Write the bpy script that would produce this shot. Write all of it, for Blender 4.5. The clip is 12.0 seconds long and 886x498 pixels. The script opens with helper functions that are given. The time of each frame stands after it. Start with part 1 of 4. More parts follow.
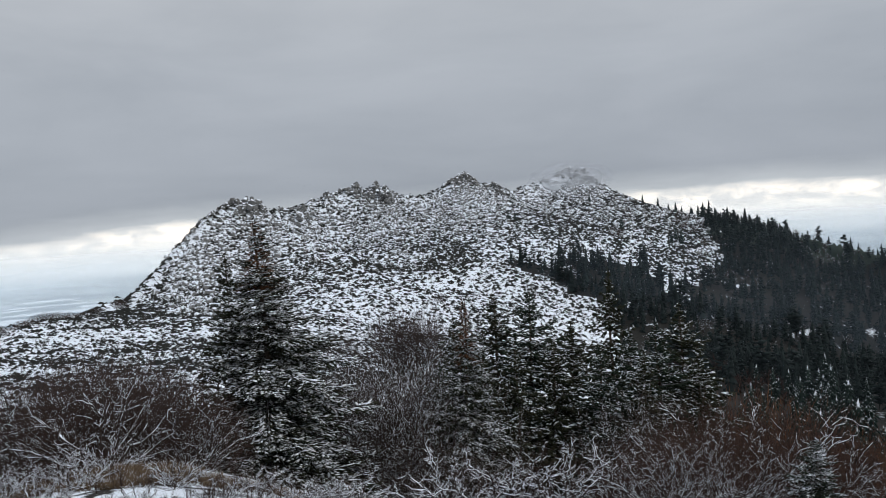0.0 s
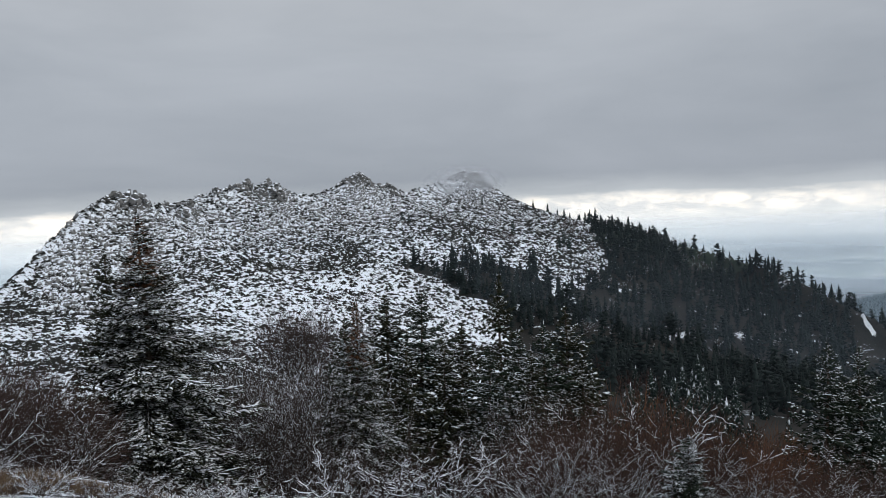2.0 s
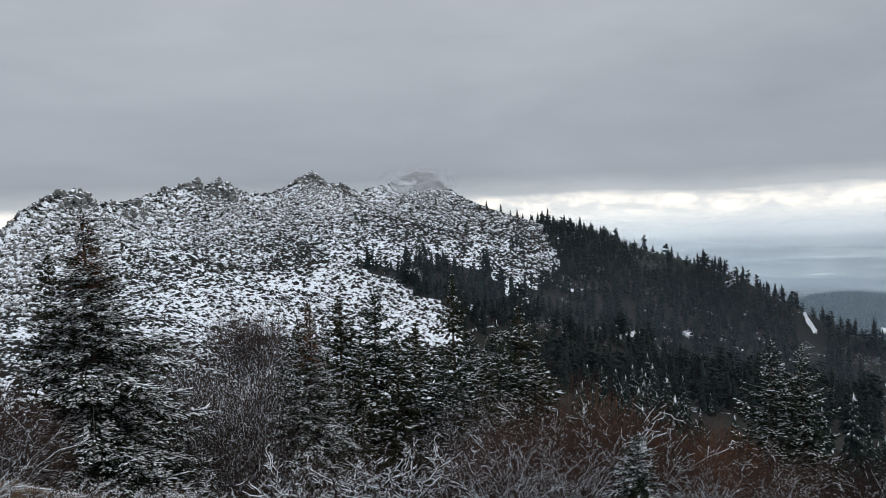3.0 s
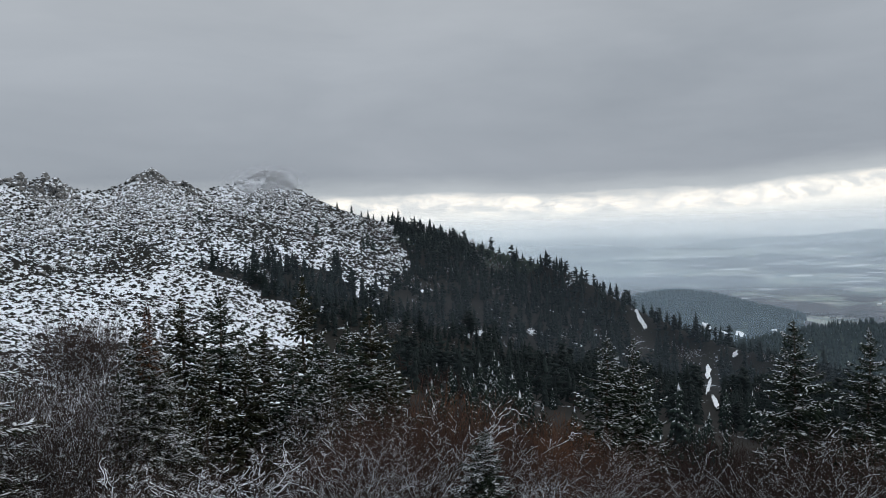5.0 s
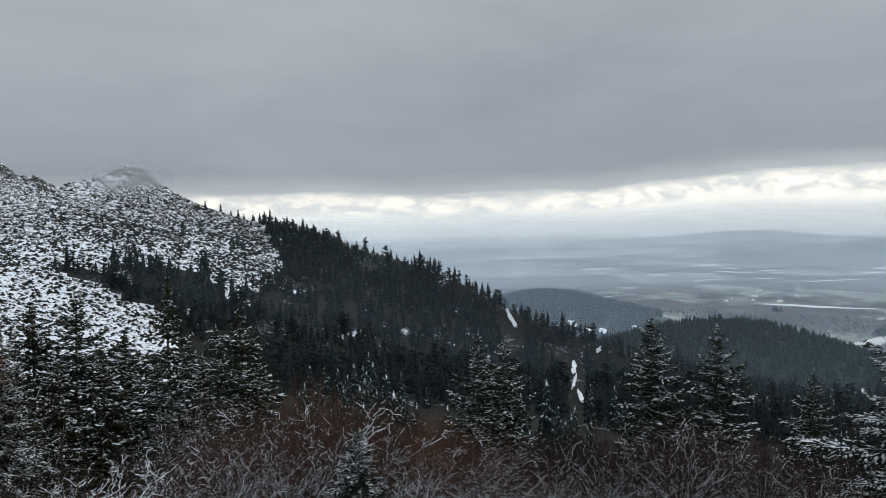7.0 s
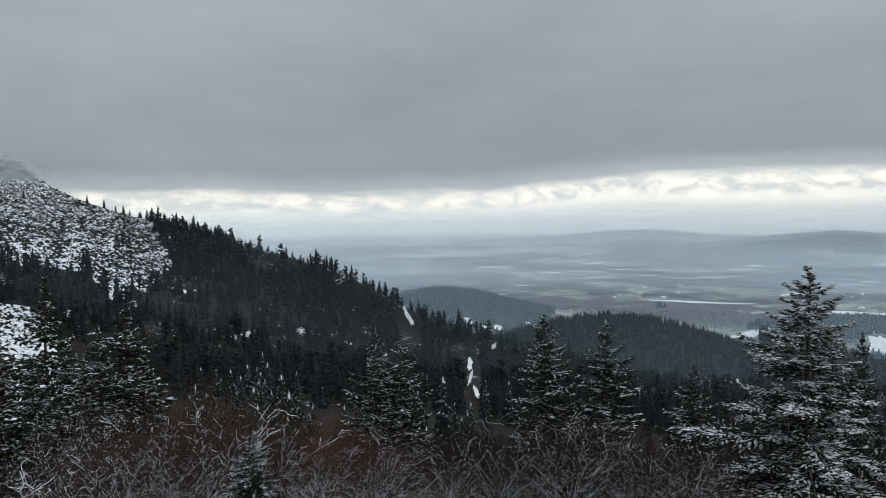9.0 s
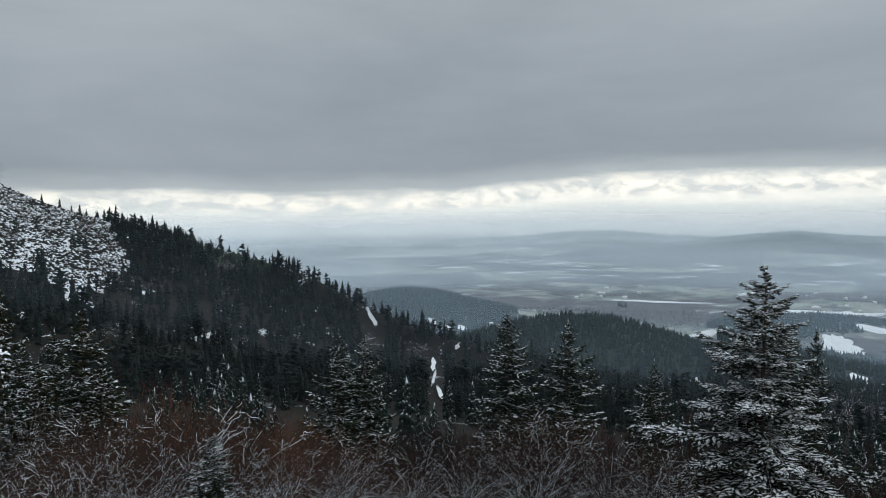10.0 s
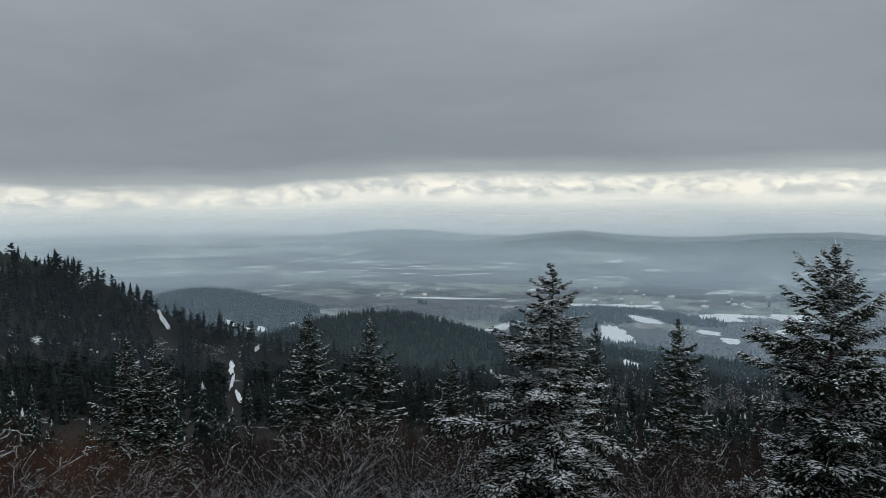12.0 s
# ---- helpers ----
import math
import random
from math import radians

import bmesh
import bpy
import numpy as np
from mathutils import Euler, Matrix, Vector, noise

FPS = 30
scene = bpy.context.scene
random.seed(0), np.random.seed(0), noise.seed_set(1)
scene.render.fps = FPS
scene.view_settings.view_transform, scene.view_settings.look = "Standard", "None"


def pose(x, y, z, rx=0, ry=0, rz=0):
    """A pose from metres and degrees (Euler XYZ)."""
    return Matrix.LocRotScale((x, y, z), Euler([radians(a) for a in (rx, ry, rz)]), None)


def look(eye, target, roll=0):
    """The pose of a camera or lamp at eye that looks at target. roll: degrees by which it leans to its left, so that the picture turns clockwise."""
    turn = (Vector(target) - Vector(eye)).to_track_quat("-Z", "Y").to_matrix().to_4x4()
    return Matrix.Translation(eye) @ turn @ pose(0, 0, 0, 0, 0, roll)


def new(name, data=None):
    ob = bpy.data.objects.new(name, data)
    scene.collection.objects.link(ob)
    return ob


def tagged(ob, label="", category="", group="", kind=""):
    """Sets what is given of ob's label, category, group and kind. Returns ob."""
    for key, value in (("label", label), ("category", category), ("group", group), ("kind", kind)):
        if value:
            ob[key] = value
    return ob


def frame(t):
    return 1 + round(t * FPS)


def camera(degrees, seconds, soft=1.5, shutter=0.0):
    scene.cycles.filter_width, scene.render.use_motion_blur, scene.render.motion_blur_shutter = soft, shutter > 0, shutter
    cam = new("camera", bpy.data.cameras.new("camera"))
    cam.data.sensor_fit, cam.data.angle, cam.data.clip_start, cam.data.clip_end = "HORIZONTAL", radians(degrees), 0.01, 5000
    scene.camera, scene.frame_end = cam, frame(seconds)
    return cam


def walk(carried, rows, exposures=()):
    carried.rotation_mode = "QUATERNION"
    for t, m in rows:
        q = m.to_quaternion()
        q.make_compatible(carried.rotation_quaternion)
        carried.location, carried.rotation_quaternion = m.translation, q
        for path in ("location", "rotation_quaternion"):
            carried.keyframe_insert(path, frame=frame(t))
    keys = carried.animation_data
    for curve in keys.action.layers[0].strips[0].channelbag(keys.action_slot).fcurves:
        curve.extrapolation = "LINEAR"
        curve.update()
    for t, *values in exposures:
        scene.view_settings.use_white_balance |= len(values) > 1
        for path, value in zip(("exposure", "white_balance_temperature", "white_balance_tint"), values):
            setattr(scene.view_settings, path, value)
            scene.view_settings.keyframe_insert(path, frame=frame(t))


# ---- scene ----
EYE = 1.7
cam = camera(59.97, 12.0, soft=0.95)
walk(cam, [
    (0, pose(0, 0, EYE, 88.37, 3.72, -0.11)),
    (0.5, pose(0, 0, EYE, 88.29, 2.65, -0.14)),
    (1, pose(0, 0, EYE, 88.30, 2.45, -0.96)),
    (1.5, pose(0, 0, EYE, 88.21, 2.37, -3.88)),
    (2, pose(0, 0, EYE, 88.04, 2.27, -8.02)),
    (2.5, pose(0, 0, EYE, 87.98, 2.26, -9.71)),
    (3, pose(0, 0, EYE, 87.92, 2.14, -11.47)),
    (3.5, pose(0, 0, EYE, 87.84, 2.06, -14.49)),
    (5.5, pose(0, 0, EYE, 87.59, 1.54, -24.30)),
    (6, pose(0, 0, EYE, 87.54, 1.42, -25.89)),
    (6.5, pose(0, 0, EYE, 87.47, 1.30, -28.83)),
    (7, pose(0, 0, EYE, 87.43, 1.19, -31.92)),
    (7.5, pose(0, 0, EYE, 87.38, 1.03, -34.44)),
    (9.5, pose(0, 0, EYE, 87.14, 0.72, -41.04)),
    (10, pose(0, 0, EYE, 87.16, 0.64, -42.29)),
    (10.5, pose(0, 0, EYE, 87.16, 0.55, -43.65)),
    (11, pose(0, 0, EYE, 87.05, 0.23, -49.17)),
    (11.5, pose(0, 0, EYE, 87.00, 0.00, -52.54)),
    (12, pose(0, 0, EYE, 86.99, 0.03, -56.98)),
], exposures=[(0, 0.0, 6500, 10), (3.5, 0.0, 6500, 9.5), (6.5, -0.15, 6450, 8), (7.5, -0.08, 6430, 7.3), (9.5, -0.2, 6400, 6), (10.5, -0.14, 6420, 5), (11, -0.4, 6430, 4.5), (12, -0.42, 6450, 4)])


# ---------------------------------------------------------------- node helpers
def link(nt, a, b):
    nt.links.new(a, b)


def node(nt, kind, **inputs):
    n = nt.nodes.new(kind)
    for k, v in inputs.items():
        n.inputs[k.replace("_", " ")].default_value = v
    return n


def ramp(nt, fac, stops):
    r = nt.nodes.new("ShaderNodeValToRGB")
    el = r.color_ramp.elements
    while len(el) < len(stops):
        el.new(0.5)
    for e, (p, c) in zip(el, stops):
        e.position = p
        e.color = (*c, 1) if len(c) == 3 else c
    link(nt, fac, r.inputs["Fac"])
    return r.outputs["Color"]


def noise_tex(nt, vec, scale, detail=4.0, rough=0.6, distort=0.0):
    n = node(nt, "ShaderNodeTexNoise", Scale=scale, Detail=detail, Roughness=rough, Distortion=distort)
    if vec is not None:
        link(nt, vec, n.inputs["Vector"])
    return n.outputs["Fac"]


def mth(nt, op, a, b=0.5, clamp=False):
    n = nt.nodes.new("ShaderNodeMath")
    n.operation = op
    n.use_clamp = clamp
    for i, v in enumerate((a, b)):
        if isinstance(v, (int, float)):
            n.inputs[i].default_value = v
        else:
            link(nt, v, n.inputs[i])
    return n.outputs[0]


def mixc(nt, fac, a, b):
    n = nt.nodes.new("ShaderNodeMix")
    n.data_type = "RGBA"
    for i, v in ((0, fac), (6, a), (7, b)):
        if isinstance(v, tuple):
            n.inputs[i].default_value = (*v, 1)
        elif isinstance(v, (int, float)):
            n.inputs[i].default_value = v
        else:
            link(nt, v, n.inputs[i])
    return n.outputs[2]


# ---------------------------------------------------------------- world and sun
world = bpy.data.worlds.new("overcast_sky")
scene.world = world
world.use_nodes = True
wt = world.node_tree
wt.nodes.clear()
w_out = wt.nodes.new("ShaderNodeOutputWorld")
w_geo = wt.nodes.new("ShaderNodeTexCoord")
w_sep = wt.nodes.new("ShaderNodeSeparateXYZ")
link(wt, w_geo.outputs["Generated"], w_sep.inputs[0])
sky = wt.nodes.new("ShaderNodeTexSky")
sky.sky_type = "NISHITA"
sky.sun_disc = False
SUN_EL, SUN_AZ = 32.0, 120.0
sky.sun_elevation, sky.sun_rotation = radians(SUN_EL), radians(SUN_AZ)
# long, flat cloud forms: stretch the direction sideways before the noise
w_map = node(wt, "ShaderNodeMapping", Scale=(1.0, 1.0, 4.0))
link(wt, w_geo.outputs["Generated"], w_map.inputs["Vector"])
w_big = noise_tex(wt, w_map.outputs[0], 2.2, 5.0, 0.55, 0.3)
w_map2 = node(wt, "ShaderNodeMapping", Scale=(1.0, 1.0, 7.0))
link(wt, w_geo.outputs["Generated"], w_map2.inputs["Vector"])
w_fine = noise_tex(wt, w_map2.outputs[0], 9.0, 7.0, 0.6, 0.4)
# height of the cloud base wanders by about a degree
w_el = mth(wt, "ADD", w_sep.outputs["Z"], mth(wt, "MULTIPLY", mth(wt, "SUBTRACT", w_fine, 0.5), 0.020))
# the base hangs lower in the west and lifts in the south-east
w_lift = ramp(wt, mth(wt, "ADD", mth(wt, "MULTIPLY", w_sep.outputs["X"], 0.5), 0.5),
              [(0.24, (1, 1, 1)), (0.335, (0.52, 0.52, 0.52)), (0.70, (0.5, 0.5, 0.5)), (0.76, (0.62, 0.62, 0.62)), (0.84, (0.54, 0.54, 0.54)), (0.90, (0.13, 0.13, 0.13)), (1.0, (0.14, 0.14, 0.14))])
w_el = mth(wt, "ADD", w_el, mth(wt, "MULTIPLY", mth(wt, "SUBTRACT", w_lift, 0.5), 0.044))
w_fac = mth(wt, "MULTIPLY", mth(wt, "ADD", w_el, 0.05), 0.95, True)
deck = ramp(wt, w_fac, [
    (0.022, (0.72, 0.78, 0.82)), (0.032, (0.92, 0.95, 0.95)), (0.044, (1.18, 1.16, 1.10)), (0.062, (1.26, 1.22, 1.15)),
    (0.077, (0.54, 0.58, 0.62)), (0.100, (0.36, 0.395, 0.45)), (0.24, (0.43, 0.465, 0.515)), (0.36, (0.50, 0.53, 0.57)), (0.95, (1.12, 1.18, 1.28))])
w_map3 = node(wt, "ShaderNodeMapping", Scale=(1.0, 1.0, 2.2))
link(wt, w_geo.outputs["Generated"], w_map3.inputs["Vector"])
w_puff = noise_tex(wt, w_map3.outputs[0], 26.0, 7.0, 0.62, 0.4)
w_gap = ramp(wt, w_fac, [(0.044, (0, 0, 0)), (0.052, (1, 1, 1)), (0.062, (1, 1, 1)), (0.077, (0, 0, 0))])
w_cum = ramp(wt, w_puff, [(0.40, (0.70, 0.74, 0.77)), (0.50, (1.04, 1.02, 0.98)), (0.58, (1.46, 1.35, 1.20))])
deck = mixc(wt, mth(wt, "MULTIPLY", w_gap, 0.75), deck, w_cum)
w_shade = ramp(wt, w_big, [(0.25, (0.84, 0.85, 0.86)), (0.75, (1.12, 1.11, 1.10))])
w_mul = wt.nodes.new("ShaderNodeMix")
w_mul.data_type, w_mul.blend_type = "RGBA", "MULTIPLY"
w_mul.inputs[0].default_value = 1.0
link(wt, deck, w_mul.inputs[6])
link(wt, w_shade, w_mul.inputs[7])
w_bg = wt.nodes.new("ShaderNodeBackground")
w_bg.inputs["Strength"].default_value = 1.0
link(wt, w_mul.outputs[2], w_bg.inputs["Color"])
w_sky = wt.nodes.new("ShaderNodeBackground")
w_sky.inputs["Strength"].default_value = 0.06
link(wt, sky.outputs[0], w_sky.inputs["Color"])
w_mix = wt.nodes.new("ShaderNodeMixShader")
w_mix.inputs[0].default_value = 0.96
link(wt, w_sky.outputs[0], w_mix.inputs[1])
link(wt, w_bg.outputs[0], w_mix.inputs[2])
link(wt, w_mix.outputs[0], w_out.inputs["Surface"])

sun_data = bpy.data.lights.new("sun", "SUN")
sun_data.energy, sun_data.angle, sun_data.color = 0.9, radians(25), (1.0, 0.97, 0.92)
sun = new("sun", sun_data)
s_dir = Vector((math.sin(radians(SUN_AZ)) * math.cos(radians(SUN_EL)), math.cos(radians(SUN_AZ)) * math.cos(radians(SUN_EL)), math.sin(radians(SUN_EL))))
sun.matrix_world = look(s_dir * 50, (0, 0, 0))


# ---------------------------------------------------------------- materials
def material(name, rough=0.8):
    m = bpy.data.materials.new(name)
    m.use_nodes = True
    nt = m.node_tree
    b = nt.nodes["Principled BSDF"]
    b.inputs["Roughness"].default_value = rough
    b.inputs["Specular IOR Level"].default_value = 0.12
    return m, nt, b


def pos(nt, scale=(1, 1, 1)):
    g = nt.nodes.new("ShaderNodeNewGeometry")
    m = node(nt, "ShaderNodeMapping", Scale=scale)
    link(nt, g.outputs["Position"], m.inputs["Vector"])
    return m.outputs[0], g


def up_mask(nt, g, low, high, patch, amount):
    """Where snow lies: faces that look upward, broken into patches."""
    s = nt.nodes.new("ShaderNodeSeparateXYZ")
    link(nt, g.outputs["Normal"], s.inputs[0])
    n = noise_tex(nt, g.outputs["Position"], patch, 3.0, 0.6)
    v = mth(nt, "ADD", s.outputs["Z"], mth(nt, "MULTIPLY", mth(nt, "SUBTRACT", n, 0.5), amount))
    return ramp(nt, v, [(low, (0, 0, 0)), (high, (1, 1, 1))])


SNOW = (0.78, 0.83, 0.89)


def snowy(name, colours, low, high, patch=1.5, amount=1.2, grain=6.0, rough=0.8, flecks=0.0):
    m, nt, b = material(name, rough)
    v, g = pos(nt)
    base = ramp(nt, noise_tex(nt, v, grain, 3.0), [(0.3, colours[0]), (0.7, colours[1])])
    rnd = mth(nt, "MULTIPLY", g.outputs["Random Per Island"], 0.6)
    base = mixc(nt, rnd, base, colours[2])
    mask = up_mask(nt, g, low, high, patch, amount)
    if flecks:
        mask = mth(nt, "MAXIMUM", mask, mth(nt, "GREATER_THAN", noise_tex(nt, v, 9.0, 2.0), 1.0 - flecks))
    link(nt, mixc(nt, mask, base, SNOW), b.inputs["Base Color"])
    return m


M_NEEDLE = snowy("snowy_fir_needles", ((0.010, 0.018, 0.013), (0.022, 0.034, 0.022), (0.028, 0.030, 0.016)), 0.84, 0.97, 1.3, 1.8)
M_FIR_DARK = snowy("dusted_fir_needles", ((0.010, 0.019, 0.014), (0.022, 0.034, 0.023), (0.026, 0.032, 0.018)), 0.88, 1.02, 1.3, 2.0)
M_SPRUCE = snowy("dusted_spruce_needles", ((0.012, 0.018, 0.011), (0.026, 0.032, 0.018), (0.042, 0.034, 0.018)), 0.93, 1.08, 1.2, 2.0)
M_SPRUCE_WHITE = snowy("snowy_spruce_needles", ((0.010, 0.016, 0.010), (0.022, 0.028, 0.016), (0.036, 0.030, 0.016)), 0.76, 0.92, 1.4, 1.8)
M_DARKFIR = snowy("distant_fir_needles", ((0.006, 0.010, 0.010), (0.020, 0.030, 0.028), (0.010, 0.015, 0.014)), 1.0, 1.35, 0.2, 1.7, 0.16)
M_WOODFIR = snowy("frosted_fir_needles", ((0.010, 0.019, 0.017), (0.034, 0.052, 0.043), (0.018, 0.028, 0.023)), 0.86, 1.12, 0.6, 0.7, 0.16)
M_BARK = snowy("conifer_bark", ((0.06, 0.045, 0.035), (0.11, 0.085, 0.065), (0.08, 0.06, 0.05)), 0.75, 1.0, 3.0, 1.0, 9.0)
M_LIMB = snowy("snow_lined_grey_bark", ((0.035, 0.028, 0.025), (0.075, 0.062, 0.055), (0.05, 0.04, 0.036)), 0.34, 0.48, 3.0, 1.5, 8.0)
M_LIMB_THIN = snowy("thinly_snowed_bark", ((0.030, 0.024, 0.021), (0.06, 0.05, 0.045), (0.04, 0.034, 0.03)), 0.40, 0.52, 4.0, 1.7, 8.0)
M_TWIG = snowy("red_brown_twigs", ((0.032, 0.018, 0.014), (0.060, 0.034, 0.026), (0.042, 0.027, 0.022)), 1.1, 1.5, 1.5, 1.2, 3.0, flecks=0.22)
M_RUST = snowy("rusty_dead_twigs", ((0.075, 0.034, 0.018), (0.14, 0.062, 0.030), (0.09, 0.05, 0.03)), 1.1, 1.5, 1.5, 1.2, 3.0)
M_BROWN = snowy("plain_brown_twigs", ((0.022, 0.011, 0.009), (0.046, 0.023, 0.018), (0.030, 0.019, 0.016)), 1.1, 1.5, 1.5, 1.2, 3.0)
M_FAN = snowy("dark_red_brown_twigs", ((0.015, 0.009, 0.008), (0.030, 0.017, 0.014), (0.022, 0.015, 0.013)), 1.1, 1.5, 1.5, 1.2, 3.0, flecks=0.29)
M_DUSK = snowy("dark_brown_twigs", ((0.028, 0.017, 0.014), (0.056, 0.034, 0.027), (0.030, 0.021, 0.018)), 1.1, 1.5, 1.5, 1.2, 3.0, flecks=0.26)
M_GTWIG = snowy("grey_brown_twigs", ((0.026, 0.020, 0.018), (0.050, 0.038, 0.033), (0.036, 0.026, 0.023)), 0.95, 1.3, 1.5, 1.3, 3.0, flecks=0.36)
M_HEATH = snowy("heather_and_broom", ((0.007, 0.007, 0.0065), (0.018, 0.017, 0.014), (0.015, 0.016, 0.011)), 1.15, 1.4, 0.6, 0.9, 1.5)
M_ROCK = snowy("lichen_grey_granite", ((0.08, 0.081, 0.081), (0.22, 0.22, 0.215), (0.15, 0.147, 0.14)), 0.62, 0.80, 0.45, 1.3, 0.8)
M_GRASS = snowy("dry_grass", ((0.09, 0.06, 0.035), (0.17, 0.12, 0.07), (0.07, 0.05, 0.035)), 0.95, 1.4, 2.0, 1.0, 4.0)


def heath_ground():
    m, nt, b = material("snow_on_heath", 0.85)
    v, g = pos(nt, (1, 1, 1.6))
    fine = noise_tex(nt, v, 0.42, 6.0, 0.68, 0.8)
    wide = noise_tex(nt, v, 0.035, 4.0, 0.6)
    mask = mth(nt, "ADD", fine, mth(nt, "MULTIPLY", mth(nt, "SUBTRACT", wide, 0.5), 0.16))
    mask = mth(nt, "ADD", mask, mth(nt, "MULTIPLY", mth(nt, "SUBTRACT", noise_tex(nt, v, 5.0, 4.0), 0.5), 0.30))
    soil = ramp(nt, noise_tex(nt, v, 2.5, 3.0), [(0.3, (0.016, 0.016, 0.015)), (0.7, (0.036, 0.034, 0.030))])
    fac = ramp(nt, mask, [(0.41, (0, 0, 0)), (0.445, (1, 1, 1))])
    link(nt, mixc(nt, fac, soil, SNOW), b.inputs["Base Color"])
    bump = node(nt, "ShaderNodeBump", Strength=0.8, Distance=0.5)
    link(nt, fine, bump.inputs["Height"])
    link(nt, bump.outputs[0], b.inputs["Normal"])
    return m


def farmland():
    m, nt, b = material("winter_fields_and_woods", 0.9)
    v, g = pos(nt, (1, 1, 0))
    skew = node(nt, "ShaderNodeMapping", Scale=(1.0, 2.2, 0.0), Rotation=(0, 0, 0.6))
    link(nt, v, skew.inputs["Vector"])
    vo = node(nt, "ShaderNodeTexVoronoi", Scale=0.013)
    link(nt, skew.outputs[0], vo.inputs["Vector"])
    hue = nt.nodes.new("ShaderNodeSeparateColor")
    link(nt, vo.outputs["Color"], hue.inputs[0])
    field = ramp(nt, hue.outputs[0], [(0.0, (0.12, 0.14, 0.14)), (0.35, (0.22, 0.24, 0.22)), (0.6, (0.33, 0.33, 0.30)), (0.93, (0.24, 0.28, 0.23)), (0.95, (0.75, 0.77, 0.79))])
    wood = ramp(nt, noise_tex(nt, v, 0.02, 3.0), [(0.3, (0.060, 0.058, 0.066)), (0.7, (0.12, 0.108, 0.115))])
    fac = ramp(nt, noise_tex(nt, v, 0.0022, 5.0, 0.65), [(0.49, (0, 0, 0)), (0.55, (1, 1, 1))])
    link(nt, mixc(nt, fac, wood, field), b.inputs["Base Color"])
    return m




def forest_floor():
    m, nt, b = material("needle_litter_with_snow", 0.9)
    v, g = pos(nt)
    n = mth(nt, "ADD", mth(nt, "MULTIPLY", noise_tex(nt, v, 0.05, 4.0), 0.6), mth(nt, "MULTIPLY", noise_tex(nt, v, 0.6, 4.0), 0.4))
    litter = ramp(nt, noise_tex(nt, v, 1.5, 4.0), [(0.3, (0.012, 0.012, 0.011)), (0.7, (0.028, 0.026, 0.022))])
    link(nt, mixc(nt, ramp(nt, n, [(0.60, (0, 0, 0)), (0.66, (1, 1, 1))]), litter, SNOW), b.inputs["Base Color"])
    return m


M_GROUND, M_FARM, M_FLOOR = heath_ground(), farmland(), forest_floor()


def canopy_ground():
    m, nt, b = material("dark_undergrowth", 0.9)
    v, g = pos(nt)
    link(nt, ramp(nt, noise_tex(nt, v, 0.06, 5.0), [(0.3, (0.012, 0.020, 0.016)), (0.7, (0.035, 0.045, 0.034))]), b.inputs["Base Color"])
    return m


M_UNDER = canopy_ground()


def plain(name, ca, cb, scale, rough=0.8):
    m, nt, b = material(name, rough)
    v, g = pos(nt)
    link(nt, ramp(nt, noise_tex(nt, v, scale, 4.0), [(0.35, ca), (0.65, cb)]), b.inputs["Base Color"])
    return m


M_SNOW = plain("fresh_snow", (0.74, 0.77, 0.81), (0.84, 0.86, 0.89), 0.3)
M_WATER = plain("river_water", (0.05, 0.06, 0.065), (0.08, 0.09, 0.095), 0.01, 0.04)
M_WATER.node_tree.nodes["Principled BSDF"].inputs["Specular IOR Level"].default_value = 0.6
M_WALL = plain("pale_render", (0.55, 0.52, 0.47), (0.68, 0.65, 0.60), 0.5)


